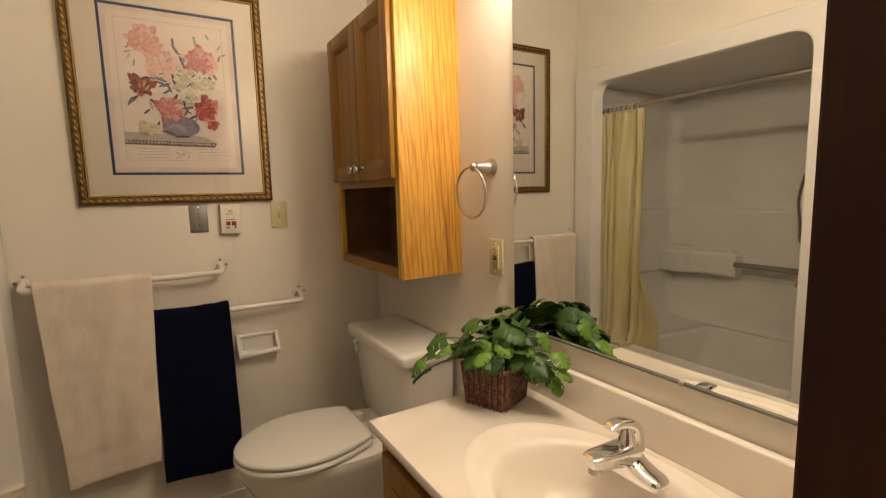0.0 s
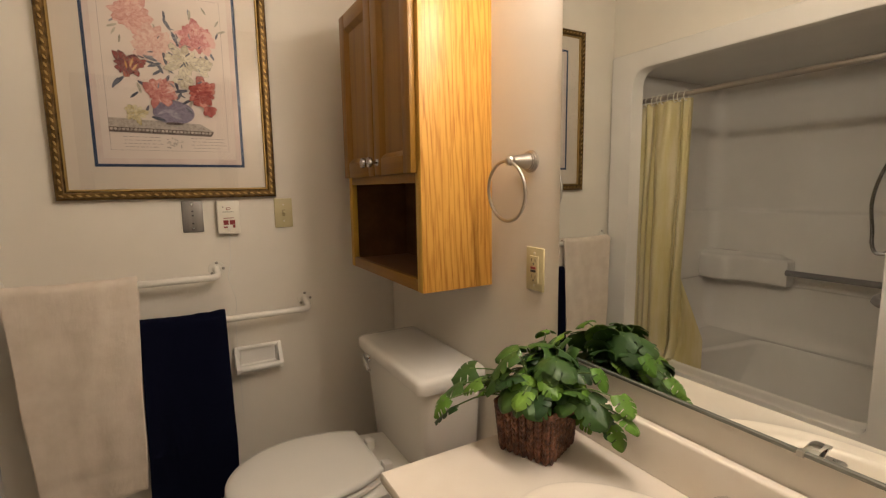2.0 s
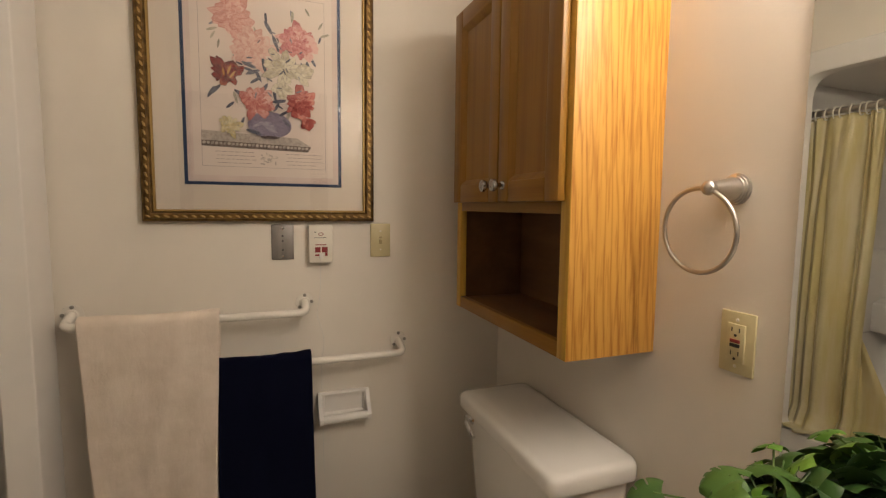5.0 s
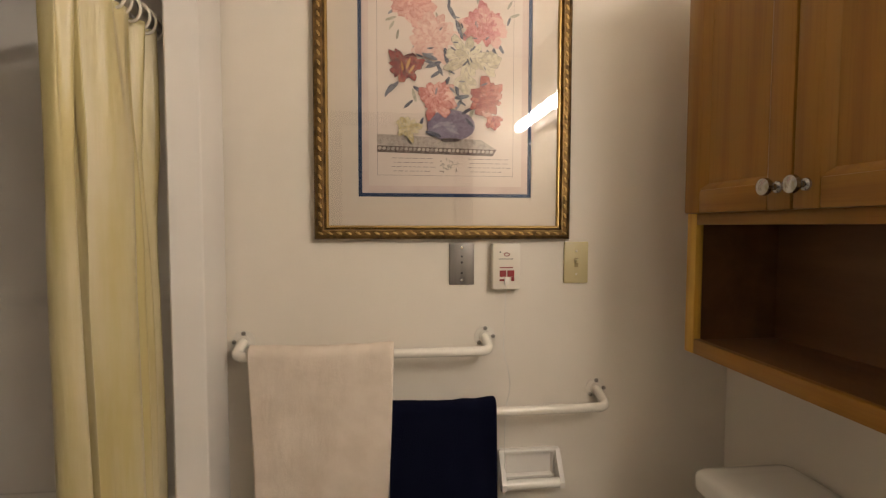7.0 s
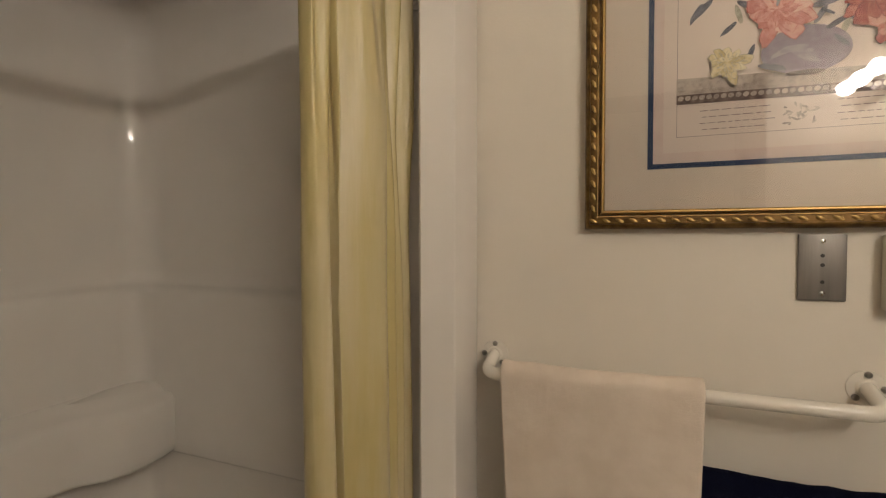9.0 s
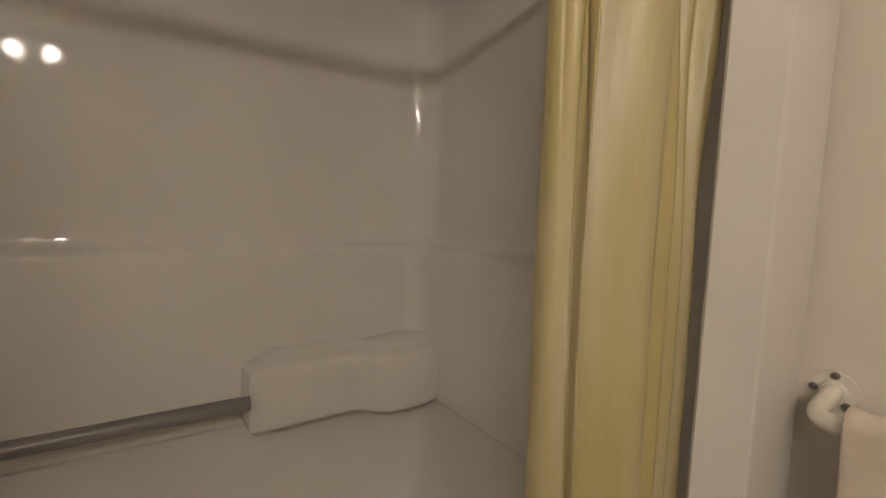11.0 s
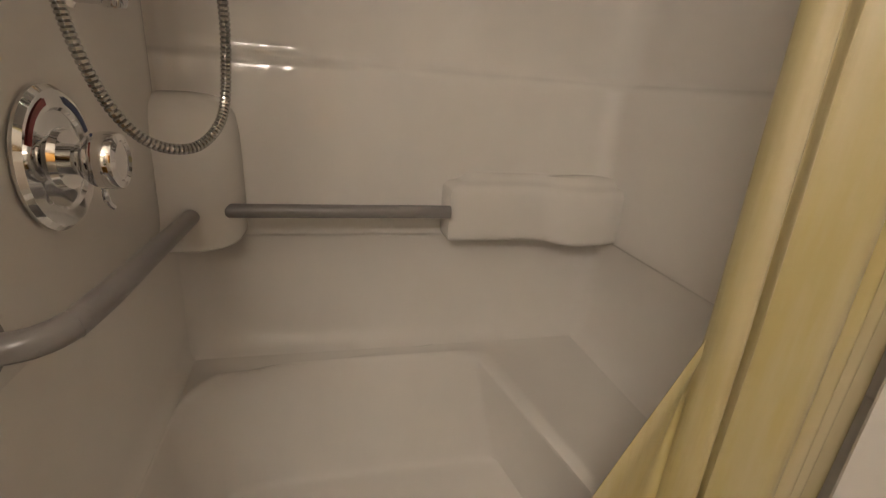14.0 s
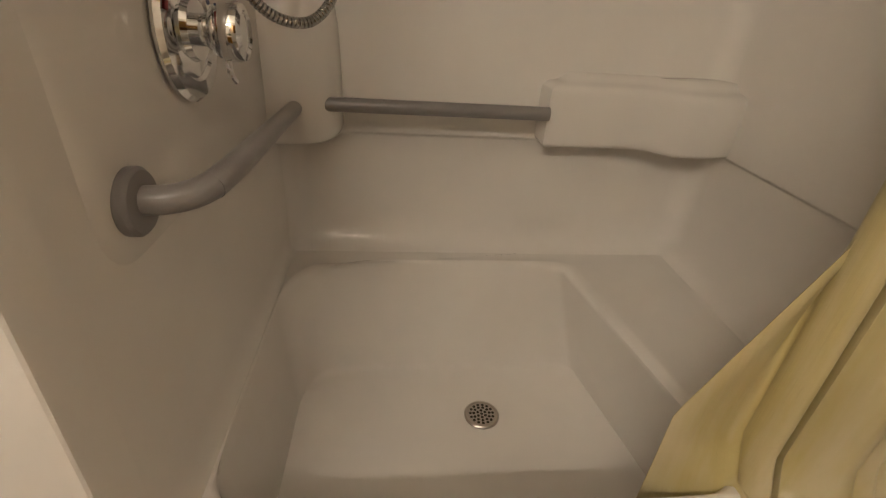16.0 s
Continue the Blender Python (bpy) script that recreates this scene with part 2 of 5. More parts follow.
def curve(pts, n=12):
    """A smooth line through points."""
    pts = [Vector(p) for p in pts]
    ext = [2 * pts[0] - pts[1], *pts, 2 * pts[-1] - pts[-2]]
    out = []
    for i in range(1, len(ext) - 2):
        p0, p1, p2, p3 = ext[i - 1 : i + 3]
        for k in range(n):
            t = k / n
            out.append(0.5 * (2 * p1 + (p2 - p0) * t + (2 * p0 - 5 * p1 + 4 * p2 - p3) * t * t + (3 * p1 - p0 - 3 * p2 + p3) * t**3))
    out.append(pts[-1])
    return out


def bend(corner_pts, r, seg=6):
    """A polyline in space with rounded corners."""
    pts = [Vector(p) for p in corner_pts]
    out = [pts[0]]
    for a, p, b in zip(pts, pts[1:], pts[2:]):
        s, e = p + (a - p).normalized() * r, p + (b - p).normalized() * r
        out += [(1 - u) ** 2 * s + 2 * u * (1 - u) * p + u * u * e for u in [k / seg for k in range(seg + 1)]]
    return out + [pts[-1]]


def thing(name, base, label, category, group=""):
    ob = new(name)
    ob.location = base
    ob.empty_display_size = 0.05
    return tagged(ob, label, category, group)


def at(ob):
    return Vector((0, 0, 0)) if ob is None else ob.location + at(ob.parent)


def part(name, bm, mat, parent=None, label="", smooth=True, angle=35):
    base = at(parent)
    for v in bm.verts:
        v.co -= base
    bmesh.ops.recalc_face_normals(bm, faces=bm.faces)
    me = bpy.data.meshes.new(name)
    bm.to_mesh(me)
    bm.free()
    me.materials.append(mat)
    if smooth:
        me.shade_smooth()
        me.set_sharp_from_angle(angle=radians(angle))
    ob = new(name, me)
    ob.parent = parent
    return tagged(ob, label)


def structure(name, bm, mat, label="", smooth=False):
    return tagged(part(name, bm, mat, None, label, smooth), kind="structure")


# ---- plan ----
XW, XE, YN, YS, ZC = -1.33, 0.0, 0.0, -1.92, 2.44
FX, OYN, SYN, SYS, SXB, RIM = -1.305, -0.146, -0.07, -1.195, -2.21, 0.413
MY0, MY1, MZ0, MZ1 = -1.006, -1.915, 0.926, 1.86

structure("floor", box(XW - 0.1, 0.12, -3.6, 0.12, -0.08, 0.0), VINYL, "mottled tan sheet vinyl floor under the toilet")
structure("ceiling", box(XW - 0.1, 0.12, YS - 0.12, 0.12, ZC, ZC + 0.08), CEIL, "off-white painted bathroom ceiling above the fixtures")
structure("wall_north", box(XW - 1.1, 0.12, 0.0, 0.12, 0, ZC), WALL, "cream painted wall behind the framed print and towels")
structure("wall_east", box(0.0, 0.12, YS - 0.12, 0.0, 0, ZC), WALL, "cream painted wall carrying mirror and oak cabinet")
bm = box(XW - 0.12, XW, -1.29, 0.0, 1.99, ZC)
solid(bm, XW - 0.12, XW, YS - 0.12, -1.29, 0, ZC)
structure("wall_west", bm, WALL, "cream painted wall around the shower opening")
bm = box(-0.44, 0.12, YS - 0.12, YS, 0, ZC)
solid(bm, XW - 0.12, -1.30, YS - 0.12, YS, 0, ZC)
solid(bm, -1.30, -0.44, YS - 0.12, YS, 2.06, ZC)
structure("wall_south", bm, WALL, "cream painted wall with the doorway")
bm = box(-0.49, -0.44, -2.05, -1.898, 0, 2.06, 0.003)
solid(bm, -1.30, -1.24, -2.05, -1.916, 0, 2.06, 0.003)
solid(bm, -1.24, -0.49, -2.05, -1.916, 2.0, 2.06, 0.003)
structure("door_1", bm, DARKWOOD, "dark red-brown stained wooden door frame of the entrance")
bm = box(-0.4395, -0.38, -1.92, -1.902, 0, 2.11, 0.003)
structure("trim", bm, DARKWOOD, "dark stained wooden casing beside the entrance")
bm = box(XW - 0.9, XW - 0.8, -3.6, YS - 0.12, 0, ZC)
solid(bm, 0.7, 0.8, -3.6, YS - 0.12, 0, ZC)
solid(bm, XW - 0.9, 0.8, -3.7, -3.6, 0, ZC)
solid(bm, XW - 0.9, 0.8, -3.6, YS - 0.12, ZC, ZC + 0.08)
solid(bm, XW - 0.9, XW - 0.1, -3.6, YS - 0.12, -0.08, 0)
solid(bm, 0.12, 0.8, -3.6, YS - 0.12, -0.08, 0)
solid(bm, XW - 0.9, XW - 0.12, YS - 0.12, YS - 0.02, 0, ZC)
solid(bm, 0.12, 0.8, YS - 0.12, YS - 0.02, 0, ZC)
structure("wall_hall", bm, WALL, "plain cream walls of the room behind the doorway")
bm = box(XW + 0.03, -0.002, -0.012, -0.0005, 0.0, 0.09, 0.003)
structure("baseboard", bm, TRIMP, "low off-white baseboard behind the toilet")


# ---- shower ----
def shower():
    t = thing("shower_enclosure", (-1.75, -0.64, 0), "glossy off-white moulded fibreglass shower enclosure let into the wall", "shower enclosure")
    # walls: a U in plan, swept up a moulded profile
    plan, norm = [], []

    def add(x, y, nx, ny):
        plan.append((x, y)), norm.append((nx, ny))

    r, n = 0.05, 8
    for k in range(9):
        add(XW - 0.03 + (SXB + r - XW + 0.03) * k / 8, SYN, 0, 1)
    for k in range(1, n):
        a = radians(90 + 90 * k / n)
        add(SXB + r + r * math.cos(a), SYN - r + r * math.sin(a), math.cos(a), math.sin(a))
    for k in range(13):
        add(SXB, SYN - r + (SYS + r - SYN + r) * k / 12, -1, 0)
    for k in range(1, n):
        a = radians(180 + 90 * k / n)
        add(SXB + r + r * math.cos(a), SYS + r + r * math.sin(a), math.cos(a), math.sin(a))
    for k in range(9):
        add(SXB + r + (XW - 0.03 - SXB - r) * k / 8, SYS, 0, -1)
    prof = [(RIM - 0.004, -0.052), (RIM + 0.0015, -0.044), (RIM + 0.005, -0.034), (RIM + 0.012, -0.022), (RIM + 0.024, -0.010), (RIM + 0.042, 0.0), (RIM + 0.07, 0.009), (RIM + 0.10, 0.013), (0.6, 0.014), (0.728, 0.014), (0.735, 0.010), (0.739, 0.002), (0.745, -0.001), (0.77, 0.0), (1.0, 0.0), (1.142, 0.001), (1.150, 0.004), (1.157, 0.012), (1.162, 0.022),
            (1.168, 0.030), (1.178, 0.0345), (1.2, 0.035), (1.75, 0.035), (1.805, 0.033), (1.824, 0.026), (1.840, 0.012), (1.853, 0.0), (1.865, -0.006), (1.88, -0.008), (1.906, -0.008)]
    bm = bmesh.new()
    loft(bm, [[(XW, plan[0][1], z)] + [(x + nx * d, y + ny * (d if z > 1.1 else d * (1 - (1.0 if d > 0 else 0.75) * max(0.0, -ny))), z) for (x, y), (nx, ny) in zip(plan, norm)] + [(XW, plan[-1][1], z)] for z, d in prof], close=False)
    part("surround_wall", bm, FIBER, t, angle=60)
    # soft raised panel on the valve wall
    bm = bmesh.new()
    pan = lambda g: [(x, z) for x, z in rounded([(-1.435 - g, 0.80 + g), (-1.435 - g, 1.66 - g), (-2.13 + g, 1.66 - g), (-2.13 + g, 0.80 + g)], 0.07, 8)]
    loft(bm, [[(x, SYS - 0.004, z) for x, z in pan(-0.02)], [(x, SYS + 0.0003, z) for x, z in pan(-0.006)], [(x, SYS + 0.003, z) for x, z in pan(0.008)], [(x, SYS + 0.0045, z) for x, z in pan(0.03)]], cap_last=True)
    part("valve_panel", bm, FIBER, t, angle=70)
    part("shower_ceiling", box(SXB - 0.04, XW, SYS - 0.04, SYN + 0.04, 1.903, 1.93), FIBER, t)
    # front flange with a rounded opening
    outer = rounded([(-0.012, 0.0), (-0.012, 1.99), (-1.285, 1.99), (-1.285, 0.0)], [0.01, 0.02, 0.02, 0.01], 8)
    inner = rounded([(OYN, RIM), (OYN, 1.90), (SYS, 1.90), (SYS, RIM)], [0.04, 0.09, 0.09, 0.04], 8)
    bm = bmesh.new()
    grow = lambda lp, d: [(y + (d if y > -0.6 else -d), z + (d if z > 1 else -d)) for y, z in lp]
    loft(bm, [[(XW, y, z) for y, z in outer], [(FX - 0.006, y, z) for y, z in outer], [(FX, y, z) for y, z in grow(outer, -0.006)],
              [(FX, y, z) for y, z in grow(inner, 0.007)], [(FX - 0.001, y, z) for y, z in grow(inner, 0.0035)], [(FX - 0.0035, y, z) for y, z in grow(inner, 0.001)], [(FX - 0.007, y, z) for y, z in inner],
              [(FX - 0.056, y - (0.022 if y > -0.6 else -0.004), z) for y, z in inner], [(FX - 0.060, y - (0.020 if y > -0.6 else -0.004), z) for y, z in inner], [(FX - 0.064, y + (0.06 if y > -0.6 else -0.03), z + (0.03 if z > 1 else -0.03)) for y, z in inner]])
    part("front_flange", bm, FIBER, t, "glossy white flange around the shower opening", angle=28)
    # pan
    wall = rounded([(FX - 0.02, SYN + 0.02), (FX - 0.02, SYS - 0.02), (SXB - 0.02, SYS - 0.02), (SXB - 0.02, SYN + 0.02)], 0.05, 12)
    lip = rounded([(-1.42, -0.335), (-1.42, -1.180), (-2.112, -1.180), (-2.112, -0.392)], [0.1, 0.1, 0.20, 0.15], 14)
    low = rounded([(-1.47, -0.285), (-1.47, -1.150), (-2.027, -1.150), (-2.027, -0.340)], [0.06, 0.06, 0.15, 0.12], 14)
    mixl = lambda a, b, u: [(p[0] + (q[0] - p[0]) * u, p[1] + (q[1] - p[1]) * u) for p, q in zip(a, b)]
    bm = bmesh.new()
    level = lambda lp, z: [(x, y, z) for x, y in lp]
    loft(bm, [level(wall, RIM + 0.002), level(mixl(wall, lip, 0.6), RIM), level(mixl(wall, lip, 0.84), RIM - 0.001), level(mixl(wall, lip, 0.90), RIM + 0.0022), level(mixl(wall, lip, 0.955), RIM + 0.0014), level(lip, RIM - 0.007), level(mixl(lip, low, 0.045), RIM - 0.020), level(mixl(lip, low, 0.12), RIM - 0.045), level(mixl(lip, low, 0.24), RIM - 0.085),
              level(mixl(lip, low, 0.72), 0.185), level(mixl(lip, low, 0.84), 0.143), level(mixl(lip, low, 0.93), 0.119), level(low, 0.108),
              level([(-1.8 + (x + 1.8) * 0.94, -0.70 + (y + 0.70) * 0.945) for x, y in low], 0.102),
              level([(-1.86 + (x + 1.86) * 0.5, -0.674 + (y + 0.674) * 0.5) for x, y in low], 0.0975),
              level([(-1.86 + (x + 1.86) * 0.1, -0.674 + (y + 0.674) * 0.09) for x, y in low], 0.094)], cap_last=True)
    part("shower_pan", bm, FIBER, t, angle=60)
    # moulded shelf with a curved front
    front = curve([(-0.545, -2.130), (-0.42, -2.134), (-0.33, -2.137), (-0.275, -2.128), (-0.235, -2.092), (-0.19, -2.078), (-0.12, -2.080), (-0.068, -2.092)], 6)
    loop = [(-0.548, -2.235)] + [(p.x, p.y) for p in front] + [(-0.0655, -2.235)]
    bm = bmesh.new()
    ins = lambda d: [(y + d * min(1, max(0, (-0.35 - y) / 0.19)), x - (d if x > -2.2 else 0)) for y, x in loop]
    loft(bm, [[(x, y, 0.740) for y, x in ins(0.016)], [(x, y, 0.743) for y, x in ins(0.006)], [(x, y, 0.752) for y, x in ins(0.001)], [(x, y, 0.766) for y, x in loop], [(x, y, 0.868) for y, x in loop],
              [(x, y, 0.879) for y, x in ins(0.002)], [(x, y, 0.887) for y, x in ins(0.007)], [(x, y, 0.892) for y, x in ins(0.016)], [(x, y, 0.895) for y, x in ins(0.034)], [(x, y, 0.904) for y, x in ins(0.052)], [(x, y, 0.914) for y, x in ins(0.063)]], cap_first=True, cap_last=True)
    part("corner_shelf", bm, FIBER, t, "moulded ledge box with a wavy front in the shower corner", angle=50)
    # quarter-round post
    bm = bmesh.new()
    cx, cy = SXB - 0.005, SYS - 0.005

    def quarter(rad, z):
        out = [(cx, cy, z)]
        for k in range(19):
            a = radians(k * 5)
            out.append((cx + (rad + 0.002) * max(0.0, math.sin(a)) ** 0.62, cy + (rad + 0.010) * max(0.0, math.cos(a)) ** 0.62, z))
        return out

    loft(bm, [quarter(r_, z) for r_, z in [(0.120, 0.738), (0.136, 0.742), (0.145, 0.750), (0.149, 0.762), (0.147, 0.92), (0.144, 0.99), (0.138, 1.03), (0.128, 1.052), (0.112, 1.066), (0.088, 1.073), (0.05, 1.076)]], cap_first=True, cap_last=True)
    part("corner_post", bm, FIBER, t, "rounded moulded post in the shower corner", angle=60)
    # drain
    d = thing("shower_drain", (-1.856, -0.674, 0.092), "round grey metal drain cover with small holes in the shower pan", "drain")
    bm = bmesh.new()
    lathe(bm, [(0.046, 0.0), (0.046, 0.005), (0.043, 0.008), (0.039, 0.0075), (0.038, 0.006), (0.001, 0.006)], (-1.856, -0.674, 0.0935))
    part("drain_cover", bm, SATIN, d)
    bm = bmesh.new()
    for ring, cnt in ((0.0, 1), (0.011, 6), (0.021, 11), (0.030, 15)):
        for k in range(cnt):
            a = 2 * math.pi * k / cnt
            lathe(bm, [(0.0040, 0), (0.0040, 0.0006)], (-1.856 + ring * math.cos(a), -0.674 + ring * math.sin(a), 0.0997), seg=8)
    part("drain_perforation", bm, DARKSLOT, d)


shower()


def shower_fittings():
    g = thing("grab_bar", (-2.16, -0.8, 0.845), "straight grey tubular grab bar between post and ledge in the shower", "grab bar", "shower grab bars")
    bm = bmesh.new()
    tube(bm, [(-2.112, -1.07, 0.829), (-2.112, -0.5485, 0.829)], 0.0165, 20)
    part("bar", bm, GREYBAR, g)
    g = thing("grab_bar", (-1.46, -1.19, 0.85), "bent grey tubular grab bar on the wall under the valve", "grab bar", "shower grab bars")
    bm = bmesh.new()
    tube(bm, bend([(-1.494, -1.19, 0.860), (-1.497, -1.126, 0.862), (-1.57, -1.106, 0.872), (-2.07, -1.132, 0.826)], 0.045, 8), 0.0165, 20)
    part("bar", bm, GREYBAR, g)
    bm = bmesh.new()
    lathe(bm, [(0.038, 0), (0.038, 0.012), (0.034, 0.016), (0.015, 0.017)], (-1.494, -1.194, 0.859), (0.0, 1, 0), 32)
    part("wall_flange", bm, GREYBAR, g)
    # valve
    v = thing("shower_valve", (-1.706, -1.19, 1.015), "chrome pressure-balance shower valve with round plate and lever knob", "shower valve")
    c = (-1.706, -1.187, 1.010)
    bm = bmesh.new()
    lathe(bm, [(0.091, 0), (0.091, 0.004), (0.085, 0.010), (0.064, 0.012), (0.060, 0.008), (0.040, 0.010), (0.037, 0.018), (0.001, 0.018)], c, (0, 1, 0), 48)
    part("valve_plate", bm, CHROME, v)
    bm = bmesh.new()
    lathe(bm, [(0.020, 0.012), (0.020, 0.030), (0.024, 0.032), (0.025, 0.036), (0.031, 0.040), (0.0345, 0.046), (0.0370, 0.056), (0.0375, 0.068), (0.035, 0.075), (0.027, 0.078), (0.024, 0.075), (0.0, 0.075)], c, (0, 1, 0), 40)
    part("valve_knob", bm, CHROME, v)
    bm = bmesh.new()
    tube(bm, curve([(c[0], c[1] + 0.050, c[2] - 0.030), (c[0] - 0.002, c[1] + 0.050, c[2] - 0.055), (c[0] - 0.012, c[1] + 0.052, c[2] - 0.066)], 5), 0.0042, 10)
    part("valve_lever", bm, CHROME, v)
    for nm, m_, a0, a1 in (("hot_mark", REDP, 105, 165), ("cold_mark", BLUEP, 20, 75)):
        bm = bmesh.new()
        ps = [(c[0] + rr * math.cos(radians(a)), c[1] + 0.0125, c[2] + rr * math.sin(radians(a))) for rr, rng in ((0.079, range(a0, a1, 6)), (0.070, range(a1 - 6, a0 - 1, -6))) for a in rng]
        # mirror the sweep so that the red mark faces the opening
        ps = [(2 * c[0] - x, y - 0.0005, z) for x, y, z in ps]
        bm.faces.new([bm.verts.new(p) for p in ps])
        part(nm, bm, m_, v, "red hot-water mark" if nm == "hot_mark" else "blue cold-water mark")
    # slide bar and hose
    s = thing("shower_slide_bar", (-1.79, -1.19, 1.2), "chrome vertical slide bar with hand shower on the shower end wall", "shower slide bar")
    bm = bmesh.new()
    tube(bm, [(-1.825, -1.135, 1.20), (-1.825, -1.135, 1.80)], 0.009, 16)
    part("rail", bm, CHROME, s)
    for z in (1.215, 1.78):
        bm = bmesh.new()
        tube(bm, [(-1.825, -1.193, z), (-1.825, -1.12, z)], 0.012, 16)
        lathe(bm, [(0.02, 0), (0.02, 0.006), (0.013, 0.01)], (-1.825, -1.193, z), (0, 1, 0))
        lathe(bm, [(0.014, -0.014), (0.0155, -0.011), (0.0155, 0.011), (0.014, 0.014)], (-1.825, -1.135, z))
        part("bracket", bm, CHROME, s)
    bm = bmesh.new()
    tube(bm, [(-1.825, -1.12, 1.58), (-1.822, -1.10, 1.61), (-1.815, -1.065, 1.70)], [0.014, 0.012, 0.013], 16)
    lathe(bm, [(0.012, -0.01), (0.04, 0.0), (0.042, 0.018), (0.036, 0.024), (0.0, 0.025)], (-1.812, -1.055, 1.71), (0.0, 0.8, -0.4))
    part("hand_shower", bm, CHROME, s)
    h = thing("shower_hose", (-1.72, -1.05, 1.0), "ribbed chrome flexible hose hanging in a loop in the shower", "shower hose")
    path = curve([(-1.822, -1.105, 1.572), (-1.805, -1.075, 1.49), (-1.785, -1.020, 1.37), (-1.79, -0.990, 1.24), (-1.805, -0.995, 1.115), (-1.785, -1.005, 1.055), (-1.745, -1.035, 1.024), (-1.71, -1.08, 1.036), (-1.69, -1.115, 1.09), (-1.675, -1.138, 1.19), (-1.69, -1.145, 1.33), (-1.70, -1.15, 1.48), (-1.69, -1.165, 1.60)], 20)
    fine = []
    for a, b in zip(path, path[1:]):
        m_ = max(1, round((b - a).length / 0.0016))
        fine += [a.lerp(b, k / m_) for k in range(m_)]
    bm = bmesh.new()
    tube(bm, fine, [0.0076 if k % 4 < 3 else 0.0058 for k in range(len(fine))], 12)
    part("hose", bm, HOSEM, h, angle=20)
    for end, nxt in ((path[0], path[4]), (path[-1], path[-5])):
        bm = bmesh.new()
        ax = (nxt - end).normalized()
        lathe(bm, [(0.009, -0.004), (0.012, 0.0), (0.012, 0.018), (0.0095, 0.03)], end, tuple(ax), 16)
        part("coupling_nut", bm, CHROME, h)
    bm = bmesh.new()
    tube(bm, bend([(-1.69, -1.196, 1.60), (-1.69, -1.160, 1.60), (-1.69, -1.160, 1.575)], 0.012), 0.011, 14)
    lathe(bm, [(0.026, 0), (0.026, 0.003), (0.014, 0.008)], (-1.69, -1.196, 1.60), (0, 1, 0))
    part("outlet_elbow", bm, CHROME, h)
    # vertical grab bar on the wall beside the shower
    g = thing("grab_bar", (-1.33, -1.325, 0.8), "white enamelled vertical grab bar on the wall beside the shower", "grab bar")
    bm = bmesh.new()
    tube(bm, bend([(-1.33, -1.311, 0.80), (-1.262, -1.311, 0.80), (-1.262, -1.311, 1.40), (-1.33, -1.311, 1.40)], 0.03), 0.012)
    part("bar", bm, ENAMEL, g)
    for z in (0.80, 1.40):
        bm = box(-1.33, -1.30, -1.334, -1.2885, z - 0.03, z + 0.03, 0.006)
        part("wall_flange", bm, ENAMEL, g)


shower_fittings()


